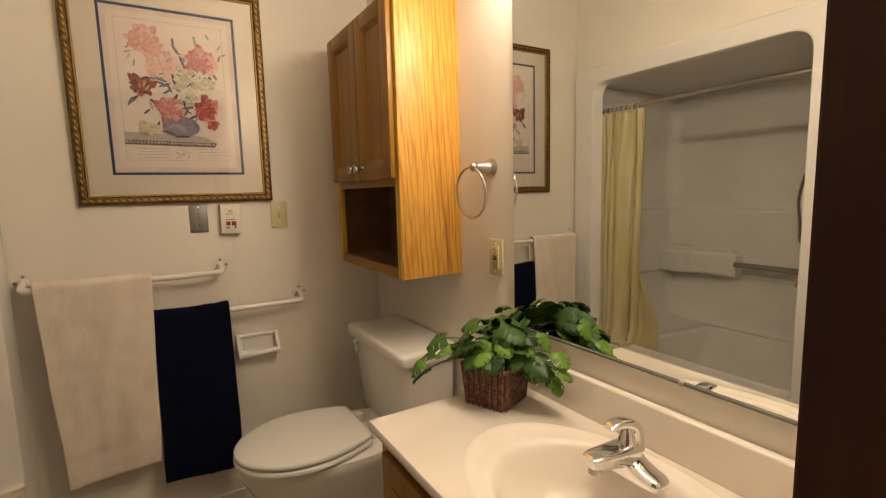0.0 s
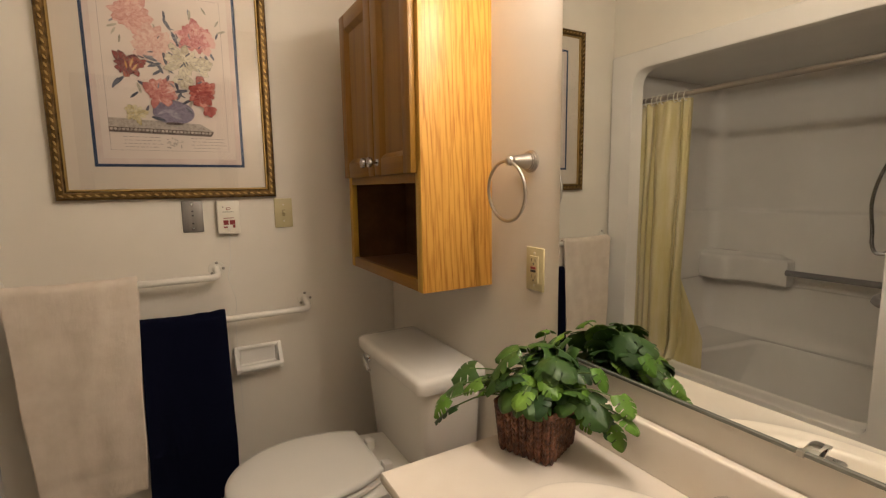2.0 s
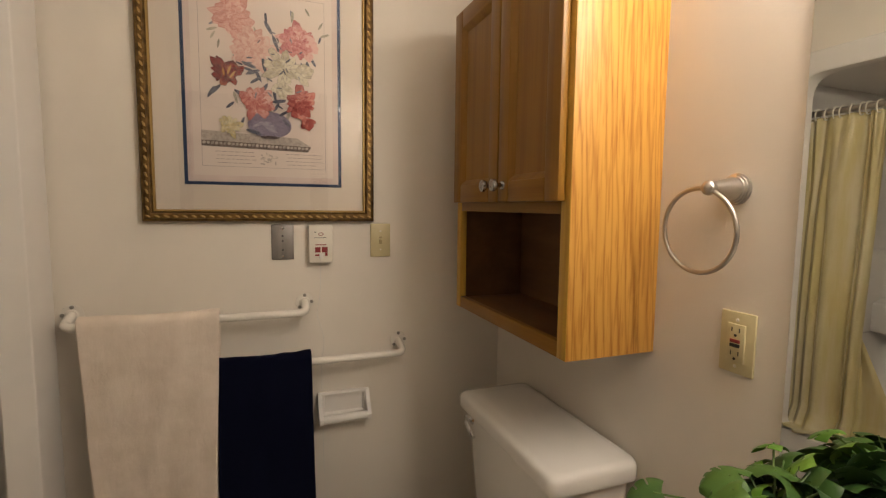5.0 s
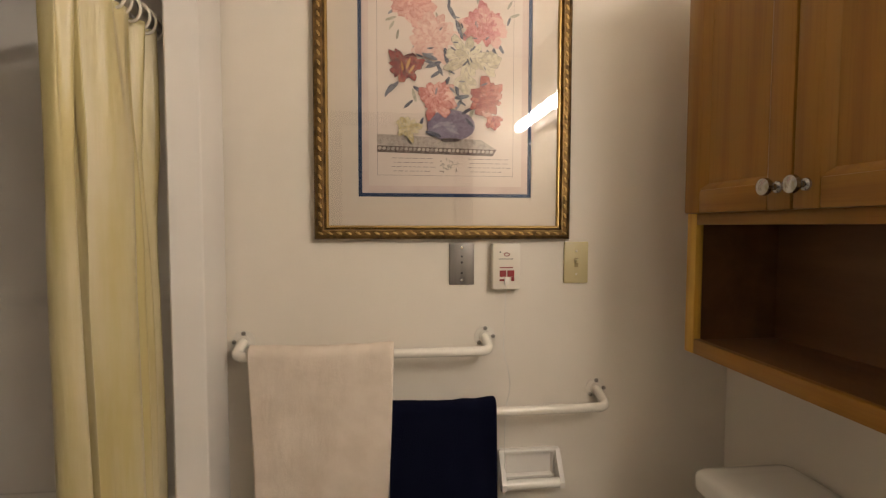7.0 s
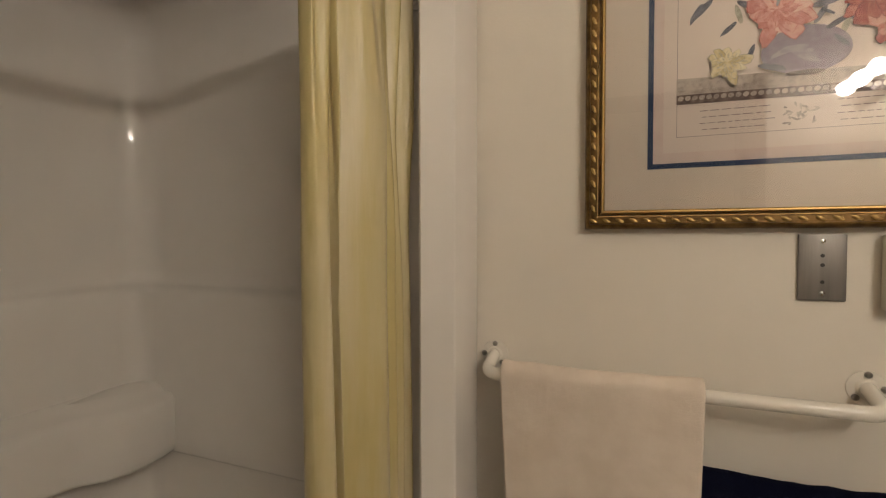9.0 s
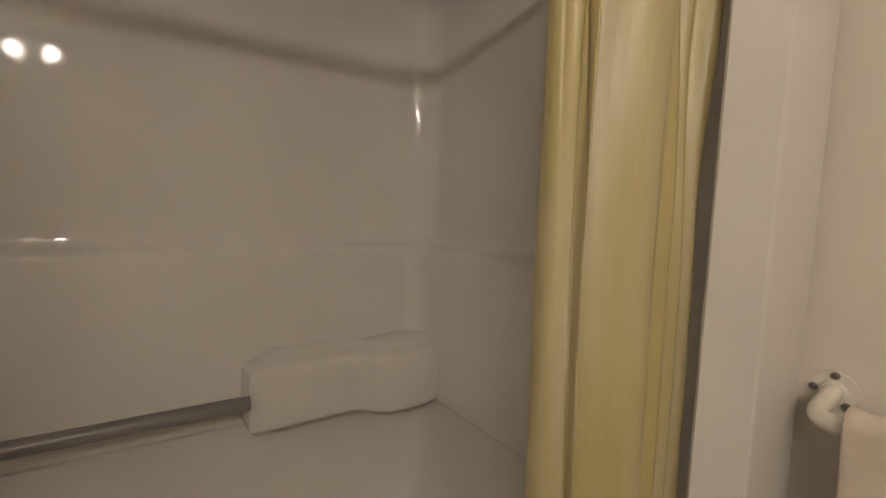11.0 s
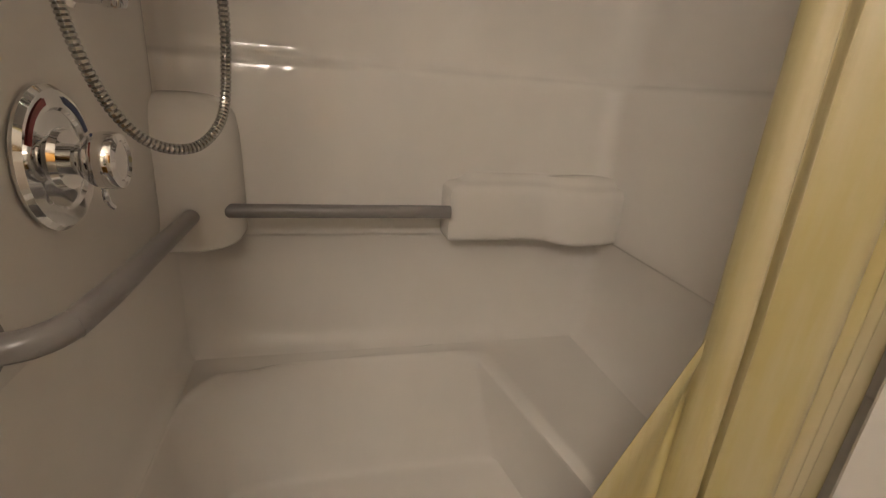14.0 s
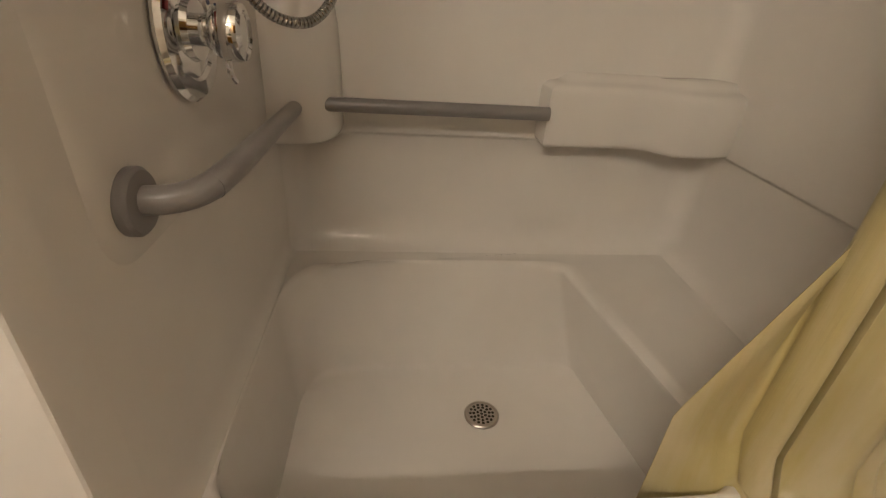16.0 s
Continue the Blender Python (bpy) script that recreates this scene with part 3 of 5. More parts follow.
def curtain_set():
    rod = thing("curtain_rod", (-1.408, -0.64, 1.755), "thin steel shower curtain rod spanning the opening", "curtain rod")
    bm = bmesh.new()
    tube(bm, [(-1.408, SYN - 0.001, 1.755), (-1.408, SYS + 0.001, 1.755)], 0.0125, 20)
    part("rod", bm, SATIN, rod)
    for y, s in ((SYN, -1), (SYS, 1)):
        bm = bmesh.new()
        lathe(bm, [(0.026, 0), (0.026, 0.008), (0.017, 0.016), (0.013, 0.018)], (-1.408, y - s * 0.003, 1.755), (0, s, 0))
        part("rod_end", bm, SATIN, rod)
    cur = thing("shower_curtain", (-1.408, -0.24, 0.3), "pale yellow vinyl shower curtain gathered at the end of its rod", "shower curtain")
    bm = bmesh.new()
    cols, rows = 420, 80
    plan = curve([(y, x, 0) for y, x in ((-0.118, -1.410), (-0.132, -1.400), (-0.147, -1.414), (-0.163, -1.399), (-0.180, -1.413), (-0.200, -1.392), (-0.222, -1.407), (-0.244, -1.388), (-0.266, -1.386), (-0.290, -1.404), (-0.314, -1.430), (-0.330, -1.432),
                  (-0.340, -1.415), (-0.343, -1.410), (-0.343, -1.414), (-0.340, -1.428), (-0.344, -1.432), (-0.350, -1.420), (-0.362, -1.413), (-0.374, -1.422), (-0.380, -1.440), (-0.377, -1.456), (-0.368, -1.464), (-0.360, -1.458), (-0.366, -1.450), (-0.378, -1.453))], 20)
    ease = lambda v: max(0.0, min(1.0, v)) ** 2 * (3 - 2 * max(0.0, min(1.0, v)))

    def place(u, w):
        z = 1.735 - w * 1.47
        p = plan[min(len(plan) - 1, int(u * (len(plan) - 1)))].lerp(plan[min(len(plan) - 1, int(u * (len(plan) - 1)) + 1)], u * (len(plan) - 1) % 1.0)
        y, x = p.x, p.y
        top = max(0.0, 1 - w * 3.2)
        # gathered a little wider at the hooks, the folds flatter there
        y = -0.118 + (y + 0.118) * (0.95 + 0.12 * max(0.0, 1 - w / 0.6))
        x = -1.409 + (x + 1.409) * (1 - 0.45 * top) * (0.85 + 0.25 * w)
        x += 0.010 * math.sin(2 * math.pi * 9 * u + 0.5) * top**1.5
        # long slanting folds that run out below the hooks
        slant = math.sin(2 * math.pi * (3.2 * u + 1.1 * w) + 1.0) * max(0.0, 1 - abs(w - 0.17) / 0.2) * ease((0.62 - u) / 0.2 + 0.5)
        x += 0.011 * slant
        x += 0.007 * noise.noise(Vector((u * 6, w * 2.2, 0.3))) * min(1, w * 3) + 0.0022 * noise.noise(Vector((u * 26, w * 1.5, 3.3)))
        # the hem of the free edge swings out at the foot
        free = ease((u - 0.84) / 0.16)
        y -= 0.130 * max(0.0, min(1.0, (0.84 - z) / 0.29)) * free
        # the hem settles on the curb, all but the free corner, which hangs inside
        x += 0.10 * max(0.0, min(1.0, (0.50 - z) / 0.24)) * (1 - free)
        z = max(z, RIM + 0.012 + 0.004 * math.sin(u * 40) - 0.3 * free)
        return (x, min(y, -0.097), z)

    loft(bm, [[place(i / cols, (j / rows) ** 1.1) for i in range(cols + 1)] for j in range(rows + 1)], close=False)
    ob = part("curtain_sheet", bm, CURTAIN, cur, angle=80)
    ob.modifiers.new("thick", "SOLIDIFY").thickness = 0.0012
    ring = thing("curtain_ring", (-1.408, -0.11, 1.755), "cream plastic curtain ring hooked over the rod", "curtain ring", "curtain rings on the rod")
    bm = bmesh.new()
    tube(bm, [(-1.408 + 0.019 * math.sin(a), -0.11 + 0.004 * math.sin(a / 2), 1.748 + 0.024 * math.cos(a)) for a in [2 * math.pi * k / 24 for k in range(25)]], 0.0028, 8)
    part("ring", bm, IVORY2, ring)
    for k in range(1, 10):
        copy_thing(ring, pose(-1.408, -0.11 - k * 0.030 - 0.004 * math.sin(k * 2.1), 1.755, 0, 0, 8 * math.sin(k * 1.7)))


curtain_set()


# ---- towels and their rails ----
def towel_rail(x0, x1, z, label, mount_z):
    t = thing("towel_rail", ((x0 + x1) / 2, 0, z), label, "towel rail", "white towel rails on the wall")
    bm = bmesh.new()
    tube(bm, bend([(x0, -0.004, mount_z), (x0, -0.072, z), (x1, -0.072, z), (x1, -0.004, mount_z)], 0.028, 8), 0.0115, 18)
    part("rail_tube", bm, ENAMEL, t)
    for x in (x0, x1):
        bm = bmesh.new()
        lathe(bm, [(0.027, 0), (0.0265, 0.0025), (0.016, 0.0035), (0.013, 0.008)], (x, 0.0, mount_z), (0, -1, 0))
        part("rail_flange", bm, ENAMEL, t)
        for a in (88, 2 if x == x1 else 178, 225 if x == x1 else 315):
            bm = bmesh.new()
            lathe(bm, [(0.0052, 0), (0.0052, 0.003), (0.0035, 0.0055), (0.001, 0.006)], (x + 0.0215 * math.cos(radians(a)), -0.003, mount_z + 0.0215 * math.sin(radians(a))), (0, -1, 0), 10)
            part("screw", bm, SCREW, t, "dark steel screw head")


towel_rail(-1.272, -0.676, 1.031, "white enamelled steel towel rail holding a cream cream towel", 1.050)
towel_rail(-0.99, -0.376, 0.880, "lower white enamelled steel towel rail holding a navy towel", 0.904)


def towel(name, label, mat, x0, x1, ztop, zf, zb, shift, bands, seed, yb=-0.072):
    t = thing(name, ((x0 + x1) / 2, yb, ztop), label, "towel")
    bm = bmesh.new()
    r, nu = 0.019, 44
    zr = ztop - r
    prof = [(yb + 0.022, zb + (zr - zb) * k / 22) for k in range(22)]
    prof += [(yb + r * math.cos(math.pi * k / 10), zr + r * math.sin(math.pi * k / 10)) for k in range(11)]
    prof += [(yb - r - 0.004 * math.sin(k / 40 * 3), zr + (zf - zr) * k / 40) for k in range(1, 41)]
    loops = []
    for j, (y, z) in enumerate(prof):
        row, low = [], max(0.0, (zr - z) / (zr - zf))
        front = y < yb - 0.01
        for i in range(nu + 1):
            u = i / nu
            x = x0 + (x1 - x0) * u + shift * low * (1 - u * 1.7) + 0.006 * noise.noise(Vector((seed, z * 5, 2 + (u > 0.5)))) * low
            yy = y + (-1 if front else 1) * (0.010 * low * (0.5 + 0.5 * math.sin(u * 7 + seed + z * 2)) + 0.006 * noise.noise(Vector((u * 5 + seed, z * 5, 0))) * min(1, low * 4))
            zz = z + (0.02 * (u - 0.5) * low * (-1 if seed > 2 else 1) if front else 0) + 0.003 * noise.noise(Vector((u * 8, seed, 7))) - 0.005 * math.sin(u * math.pi) * (low < 0.02)
            for b0, b1 in bands:
                if front and b0 < z < b1:
                    yy += 0.0035
            row.append((x, yy, zz))
        loops.append(row)
    loft(bm, loops, close=False)
    ob = part("towel_cloth", bm, mat, t, angle=80)
    s = ob.modifiers.new("thick", "SOLIDIFY")
    s.thickness, s.offset = 0.008, 0
    b = ob.modifiers.new("round", "BEVEL")
    b.width, b.segments, b.limit_method = 0.003, 2, "ANGLE"


towel("bath_towel", "thick cream terry bath towel hanging over the upper rail", TERRY, -1.238, -0.909, 1.056, 0.347, 0.40, 0.034, [(0.43, 0.462)], 1.0)
towel("hand_towel", "dark navy terry towel hanging over the lower rail", NAVY, -0.916, -0.664, 0.914, 0.250, 0.29, -0.012, [(0.25, 0.44)], 3.0)


def paper_holder():
    t = thing("toilet_paper_holder", (-0.559, 0, 0.71), "white ceramic toilet paper holder with an empty white roller", "toilet paper holder")
    bm = bmesh.new()
    outer = [(-0.633, 0.672), (-0.633, 0.752), (-0.485, 0.752), (-0.485, 0.672)]
    grow = lambda d: [(x + (d if x < -0.56 else -d), z + (d if z < 0.71 else -d)) for x, z in outer]
    loft(bm, [[(x, 0, z) for x, z in outer], [(x, -0.010, z) for x, z in outer], [(x, -0.014, z) for x, z in grow(0.004)], [(x, -0.014, z) for x, z in grow(0.010)], [(x, -0.004, z) for x, z in grow(0.014)]], cap_last=True)
    part("holder_frame", bm, SATINW, t)
    for x in (-0.634, -0.484):
        bm = bmesh.new()
        loft(bm, [[(x + d, y, z) for y, z in [(-0.005, 0.753), (-0.016, 0.753), (-0.050, 0.700), (-0.060, 0.684), (-0.058, 0.668), (-0.046, 0.662), (-0.005, 0.672)]] for d in (-0.006, 0.006)], cap_first=True, cap_last=True)
        part("holder_arm", bm, SATINW, t)
    bm = bmesh.new()
    tube(bm, [(-0.628, -0.047, 0.679), (-0.490, -0.047, 0.679)], 0.0125, 18)
    part("roller", bm, SEATP, t)


paper_holder()


def wall_plates():
    x0, x1, z0, z1 = -0.769, -0.705, 1.184, 1.291
    t = thing("blank_wall_plate", (x0, 0, z0), "brushed steel wall plate with small holes below the picture", "wall plate")
    part("plate", box(x0, x1, -0.006, 0, z0, z1, 0.0025), STEEL, t)
    for z, r in ((z1 - 0.012, 0.0035), (z0 + 0.012, 0.0035)):
        bm = bmesh.new()
        lathe(bm, [(r, 0), (r, 0.001), (r * 0.6, 0.0016)], ((x0 + x1) / 2, -0.006, z), (0, -1, 0), 12)
        part("screw", bm, CHROME, t)
    for z in (z1 - 0.035, z0 + 0.057, z0 + 0.03):
        bm = bmesh.new()
        lathe(bm, [(0.003, 0), (0.003, 0.0006)], ((x0 + x1) / 2, -0.0062, z), (0, -1, 0), 10)
        part("plate_hole", bm, DARKSLOT, t)

    x0, x1, z0, z1 = -0.662, -0.591, 1.174, 1.289
    t = thing("emergency_call_unit", (x0, 0, z0), "pale plastic emergency pull-cord unit with a red slide on the wall", "emergency call unit")
    part("case", box(x0, x1, -0.028, 0, z0, z1, 0.003), IVORY2, t)
    cx = (x0 + x1) / 2
    bm = box(cx - 0.018, cx - 0.002, -0.0295, -0.0275, z0 + 0.032, z0 + 0.048)
    solid(bm, cx + 0.002, cx + 0.019, -0.0295, -0.0275, z0 + 0.032, z0 + 0.048)
    solid(bm, cx - 0.018, cx - 0.006, -0.0295, -0.0275, z0 + 0.021, z0 + 0.026)
    solid(bm, cx + 0.012, cx + 0.019, -0.0295, -0.0275, z0 + 0.021, z0 + 0.0315)
    part("red_slide", bm, REDP, t, "red plastic alarm slide")
    part("red_line", box(cx - 0.018, cx + 0.016, -0.0290, -0.0275, z0 + 0.054, z0 + 0.0565), REDP, t, "thin red printed line")
    bm = bmesh.new()
    tube(bm, [(cx + 0.007 * math.cos(a), -0.0285, z0 + 0.088 + 0.004 * math.sin(a)) for a in [2 * math.pi * k / 14 for k in range(15)]], 0.0011, 6)
    part("red_print", bm, REDP, t, "small red printed ring")
    part("dark_line", box(cx - 0.020, cx + 0.016, -0.0290, -0.0275, z0 + 0.076, z0 + 0.0775), DARKSLOT, t, "thin dark printed line")
    bm = bmesh.new()
    lathe(bm, [(0.002, 0), (0.002, 0.001)], (cx - 0.017, -0.028, z0 + 0.094), (0, -1, 0), 8)
    part("indicator_dot", bm, DARKSLOT, t, "tiny dark dot")
    bm = box(cx - 0.006, cx + 0.006, -0.034, -0.0275, z0 + 0.012, z0 + 0.030, 0.001)
    part("pull_tab", bm, SEATP, t)
    bm = bmesh.new()
    tube(bm, curve([(cx - 0.002, -0.03, z0 + 0.01), (cx - 0.003, -0.028, 1.12), (cx - 0.006, -0.03, 1.07), (cx - 0.02, -0.088, 1.03), (cx - 0.01, -0.09, 0.99), (cx + 0.002, -0.06, 0.93), (cx - 0.004, -0.04, 0.83), (cx, -0.04, 0.5)]), 0.0009, 6)
    part("pull_cord", bm, SEATP, t, "thin white pull cord")

    x0, x1, z0, z1 = -0.469, -0.404, 1.185, 1.293
    t = thing("light_switch", (x0, 0, z0), "ivory plastic toggle light switch beside the picture frame", "light switch")
    part("plate", box(x0, x1, -0.006, 0, z0, z1, 0.0025), IVORY, t)
    cx, cz = (x0 + x1) / 2, (z0 + z1) / 2
    part("toggle_well", box(cx - 0.005, cx + 0.005, -0.0068, -0.004, cz - 0.012, cz + 0.012), IVORYD, t)
    bm = box(cx - 0.0038, cx + 0.0038, -0.016, -0.004, cz + 0.000, cz + 0.008, 0.001)
    part("toggle", bm, IVORY, t)
    for z in (cz - 0.030, cz + 0.030):
        bm = bmesh.new()
        lathe(bm, [(0.003, 0), (0.003, 0.001), (0.0015, 0.0015)], (cx, -0.006, z), (0, -1, 0), 10)
        part("screw", bm, IVORY2, t)

    y0, y1, z0, z1 = -0.953, -0.888, 1.059, 1.170
    t = thing("power_outlet", (0, y0, z0), "ivory duplex outlet with red and black test buttons beside the mirror", "power outlet")
    part("plate", box(-0.006, 0, y0, y1, z0, z1, 0.0025), IVORY, t)
    cy, cz = (y0 + y1) / 2, (z0 + z1) / 2
    part("receptacle", box(-0.0095, -0.004, cy - 0.0165, cy + 0.0165, cz - 0.034, cz + 0.034, 0.001), IVORY, t)
    part("reset_button", box(-0.0115, -0.009, cy - 0.009, cy + 0.009, cz + 0.001, cz + 0.007, 0.0005), REDP, t, "red reset button")
    part("test_button", box(-0.0115, -0.009, cy - 0.009, cy + 0.009, cz - 0.007, cz - 0.001, 0.0005), DARKSLOT, t, "black test button")
    for s in (-1, 1):
        z = cz + s * 0.021
        part("slot", box(-0.0100, -0.009, cy - 0.008, cy - 0.0062, z - 0.001, z + 0.007), DARKSLOT, t, "dark outlet slot")
        part("slot", box(-0.0100, -0.009, cy + 0.0062, cy + 0.008, z - 0.001, z + 0.007), DARKSLOT, t, "dark outlet slot")
        bm = bmesh.new()
        lathe(bm, [(0.0026, 0), (0.0026, 0.0006)], (-0.0095, cy, z - 0.007), (-1, 0, 0), 10)
        part("ground_hole", bm, DARKSLOT, t, "dark round outlet hole")
    for z in (cz - 0.0415, cz + 0.0415):
        bm = bmesh.new()
        lathe(bm, [(0.003, 0), (0.003, 0.001), (0.0015, 0.0015)], (-0.006, cy, z), (-1, 0, 0), 10)
        part("screw", bm, IVORY2, t)


wall_plates()


# ---- framed flower print ----
PX0, PX1, PZ0, PZ1 = -1.098, -0.461, 1.300, 2.092


def picture():
    t = thing("framed_print", ((PX0 + PX1) / 2, 0, PZ0), "gilt-framed flower bouquet print with blue inner mat on the wall", "framed picture")

    def ring(d, y):
        return [(PX0 + d, y, PZ0 + d), (PX1 - d, y, PZ0 + d), (PX1 - d, y, PZ1 - d), (PX0 + d, y, PZ1 - d)]

    bm = bmesh.new()
    loft(bm, [ring(0, -0.001), ring(0, -0.018), ring(0.002, -0.023), ring(0.006, -0.0260), ring(0.0085, -0.0262), ring(0.0095, -0.0235), ring(0.0205, -0.0235), ring(0.0215, -0.025), ring(0.0235, -0.0242), ring(0.0255, -0.018), ring(0.0275, -0.0165), ring(0.0278, -0.012)])
    part("frame_moulding", bm, GILT, t)
    bm = bmesh.new()
    loft(bm, [ring(0.0279, -0.012), ring(0.0279, -0.0175), ring(0.0295, -0.0195), ring(0.032, -0.0190), ring(0.0338, -0.0165), ring(0.034, -0.0100)])
    part("inner_lip", bm, GILTHI, t, "bright gilt inner lip")
    bm = bmesh.new()
    step = 0.022

    def bead(x, z, horizontal):
        m = Matrix.Translation((x, -0.025, z)) @ Euler((0, radians(25 if horizontal else 65), 0)).to_matrix().to_4x4() @ Matrix.Diagonal((0.0088, 0.0022, 0.0034, 1))
        bmesh.ops.create_icosphere(bm, subdivisions=1, radius=1.0, matrix=m)

    n = int((PX1 - PX0 - 0.03) / step)
    for k in range(n + 1):
        for z in (PZ0 + 0.015, PZ1 - 0.015):
            bead(PX0 + 0.015 + (PX1 - PX0 - 0.03) * k / n, z, True)
    n = int((PZ1 - PZ0 - 0.03) / step)
    for k in range(1, n):
        for x in (PX0 + 0.015, PX1 - 0.015):
            bead(x, PZ0 + 0.015 + (PZ1 - PZ0 - 0.03) * k / n, False)
    part("frame_bead", bm, GILTHI, t, "twisted rope of bright gilt beads")
    ax0, ax1, az0, az1 = -0.994, -0.560, 1.404, 1.995

    def rect(a, b, c, d, y):
        return [(a, y, c), (b, y, c), (b, y, d), (a, y, d)]

    bm = bmesh.new()
    loft(bm, [rect(PX0 + 0.03, PX1 - 0.03, PZ0 + 0.03, PZ1 - 0.03, -0.010), rect(ax0, ax1, az0, az1, -0.010), rect(ax0 + 0.001, ax1 - 0.001, az0 + 0.001, az1 - 0.001, -0.008)])
    part("mat_board", bm, MATB, t)
    bm = bmesh.new()
    w = 0.0098
    loft(bm, [rect(ax0 - 0.003, ax1 + 0.003, az0 - 0.003, az1 + 0.003, -0.008), rect(ax0 + w, ax1 - w, az0 + w, az1 - w, -0.008), rect(ax0 + w, ax1 - w, az0 + w, az1 - w, -0.0065)])
    part("blue_mat", bm, MATBLUE, t, "dark blue inner mat border")
    bm = bmesh.new()
    loft(bm, [rect(ax0, ax1, az0, az1, -0.0065), rect(ax0 + 0.0001, ax1 - 0.0001, az0, az1, -0.006)], cap_first=True)
    part("print_sheet", bm, PAPER, t, "pinkish marbled paper margin")
    bx0, bx1, bz0, bz1 = -0.968, -0.586, 1.432, 1.968
    bm = bmesh.new()
    loft(bm, [rect(bx0, bx1, bz0, bz1, -0.0069), rect(bx0, bx1, bz0, bz1, -0.0066)], cap_first=True)
    part("print_field", bm, PAPER2, t, "pale cream printed field")

    def lines(lst, y, wd):
        b = bmesh.new()
        for (xa, za), (xb, zb) in lst:
            d = Vector((xb - xa, 0, zb - za)).normalized()
            q = Vector((-d.z, 0, d.x)) * wd / 2
            p, s = Vector((xa, y, za)), Vector((xb, y, zb))
            b.faces.new([b.verts.new(v) for v in (p - q, s - q, s + q, p + q)])
        return b

    lx0, lx1, lz0, lz1 = -0.947, -0.608, 1.458, 1.948
    part("ink_line", lines([((lx0, lz0), (lx1, lz0)), ((lx1, lz0), (lx1, lz1)), ((lx1, lz1), (lx0, lz1)), ((lx0, lz1), (lx0, lz0))], -0.0072, 0.0007), INK, t, "thin grey ruled line")
    rnd = random.Random(5)
    def caption(xx, z, w_):
        part("caption_bar", lines([((xx, z), (xx + w_, z))], -0.0072, 0.0012), INK, t, "small grey caption bar")

    for x in (-0.912, -0.722):
        for k in range(4):
            xx, z = x + (0.004 if k % 2 else 0), 1.500 - k * 0.0105
            while xx < x + 0.098 - 0.01 * (k == 3):
                w_ = rnd.uniform(0.006, 0.016)
                caption(xx, z, w_)
                xx += w_ + 0.0035

    def print_ink(name, a, b_, c):
        """Ink whose brush strokes each take a tone between three colours."""
        m = material("print_" + name, b_, 0.8)
        nt = m.node_tree
        geo, rp = nt.nodes.new("ShaderNodeNewGeometry"), nt.nodes.new("ShaderNodeValToRGB")
        e = rp.color_ramp.elements
        e[0].position, e[0].color = 0.0, (*a, 1)
        e[1].position, e[1].color = 0.85, (*c, 1)
        e.new(0.35).color = (*b_, 1)
        tx = noise_node(m, 110, 3.0)
        ad = nt.nodes.new("ShaderNodeMath")
        ad.operation = "MULTIPLY_ADD"
        ad.inputs[1].default_value, ad.inputs[2].default_value = 1.3, -0.65
        sm = nt.nodes.new("ShaderNodeMath")
        nt.links.new(tx.outputs["Fac"], ad.inputs[0])
        nt.links.new(ad.outputs[0], sm.inputs[0])
        nt.links.new(geo.outputs["Random Per Island"], sm.inputs[1])
        nt.links.new(sm.outputs[0], rp.inputs["Fac"])
        nt.links.new(rp.outputs["Color"], nt.nodes["Principled BSDF"].inputs["Base Color"])
        return m

    inks = {k: print_ink(k, *v) for k, v in {
        "salmon": ((0.62, 0.34, 0.28), (0.73, 0.47, 0.39), (0.78, 0.62, 0.53)), "peach": ((0.64, 0.40, 0.33), (0.74, 0.55, 0.46), (0.78, 0.66, 0.57)),
        "rose": ((0.50, 0.17, 0.17), (0.65, 0.30, 0.28), (0.75, 0.50, 0.44)), "wine": ((0.14, 0.02, 0.025), (0.30, 0.06, 0.05), (0.46, 0.15, 0.10)),
        "flame": ((0.55, 0.26, 0.07), (0.60, 0.34, 0.12), (0.66, 0.45, 0.20)), "ivory": ((0.52, 0.46, 0.32), (0.72, 0.66, 0.50), (0.80, 0.75, 0.62)),
        "coral": ((0.50, 0.19, 0.16), (0.66, 0.36, 0.30), (0.76, 0.54, 0.46)), "brick": ((0.34, 0.075, 0.06), (0.52, 0.17, 0.13), (0.66, 0.36, 0.28)), "straw": ((0.55, 0.45, 0.22), (0.72, 0.63, 0.38), (0.78, 0.72, 0.52)),
        "sage": ((0.30, 0.28, 0.21), (0.46, 0.43, 0.33), (0.60, 0.55, 0.43)), "slate": ((0.085, 0.085, 0.11), (0.15, 0.155, 0.19), (0.30, 0.30, 0.32)),
        "stone": ((0.34, 0.29, 0.25), (0.50, 0.44, 0.37), (0.62, 0.55, 0.46)), "umber": ((0.07, 0.05, 0.045), (0.16, 0.12, 0.10), (0.34, 0.28, 0.23)),
        "vase": ((0.15, 0.12, 0.17), (0.24, 0.20, 0.26), (0.34, 0.30, 0.36)), "sheen": ((0.34, 0.30, 0.36), (0.42, 0.38, 0.42), (0.50, 0.46, 0.48))}.items()}
    layer = [0.0075]

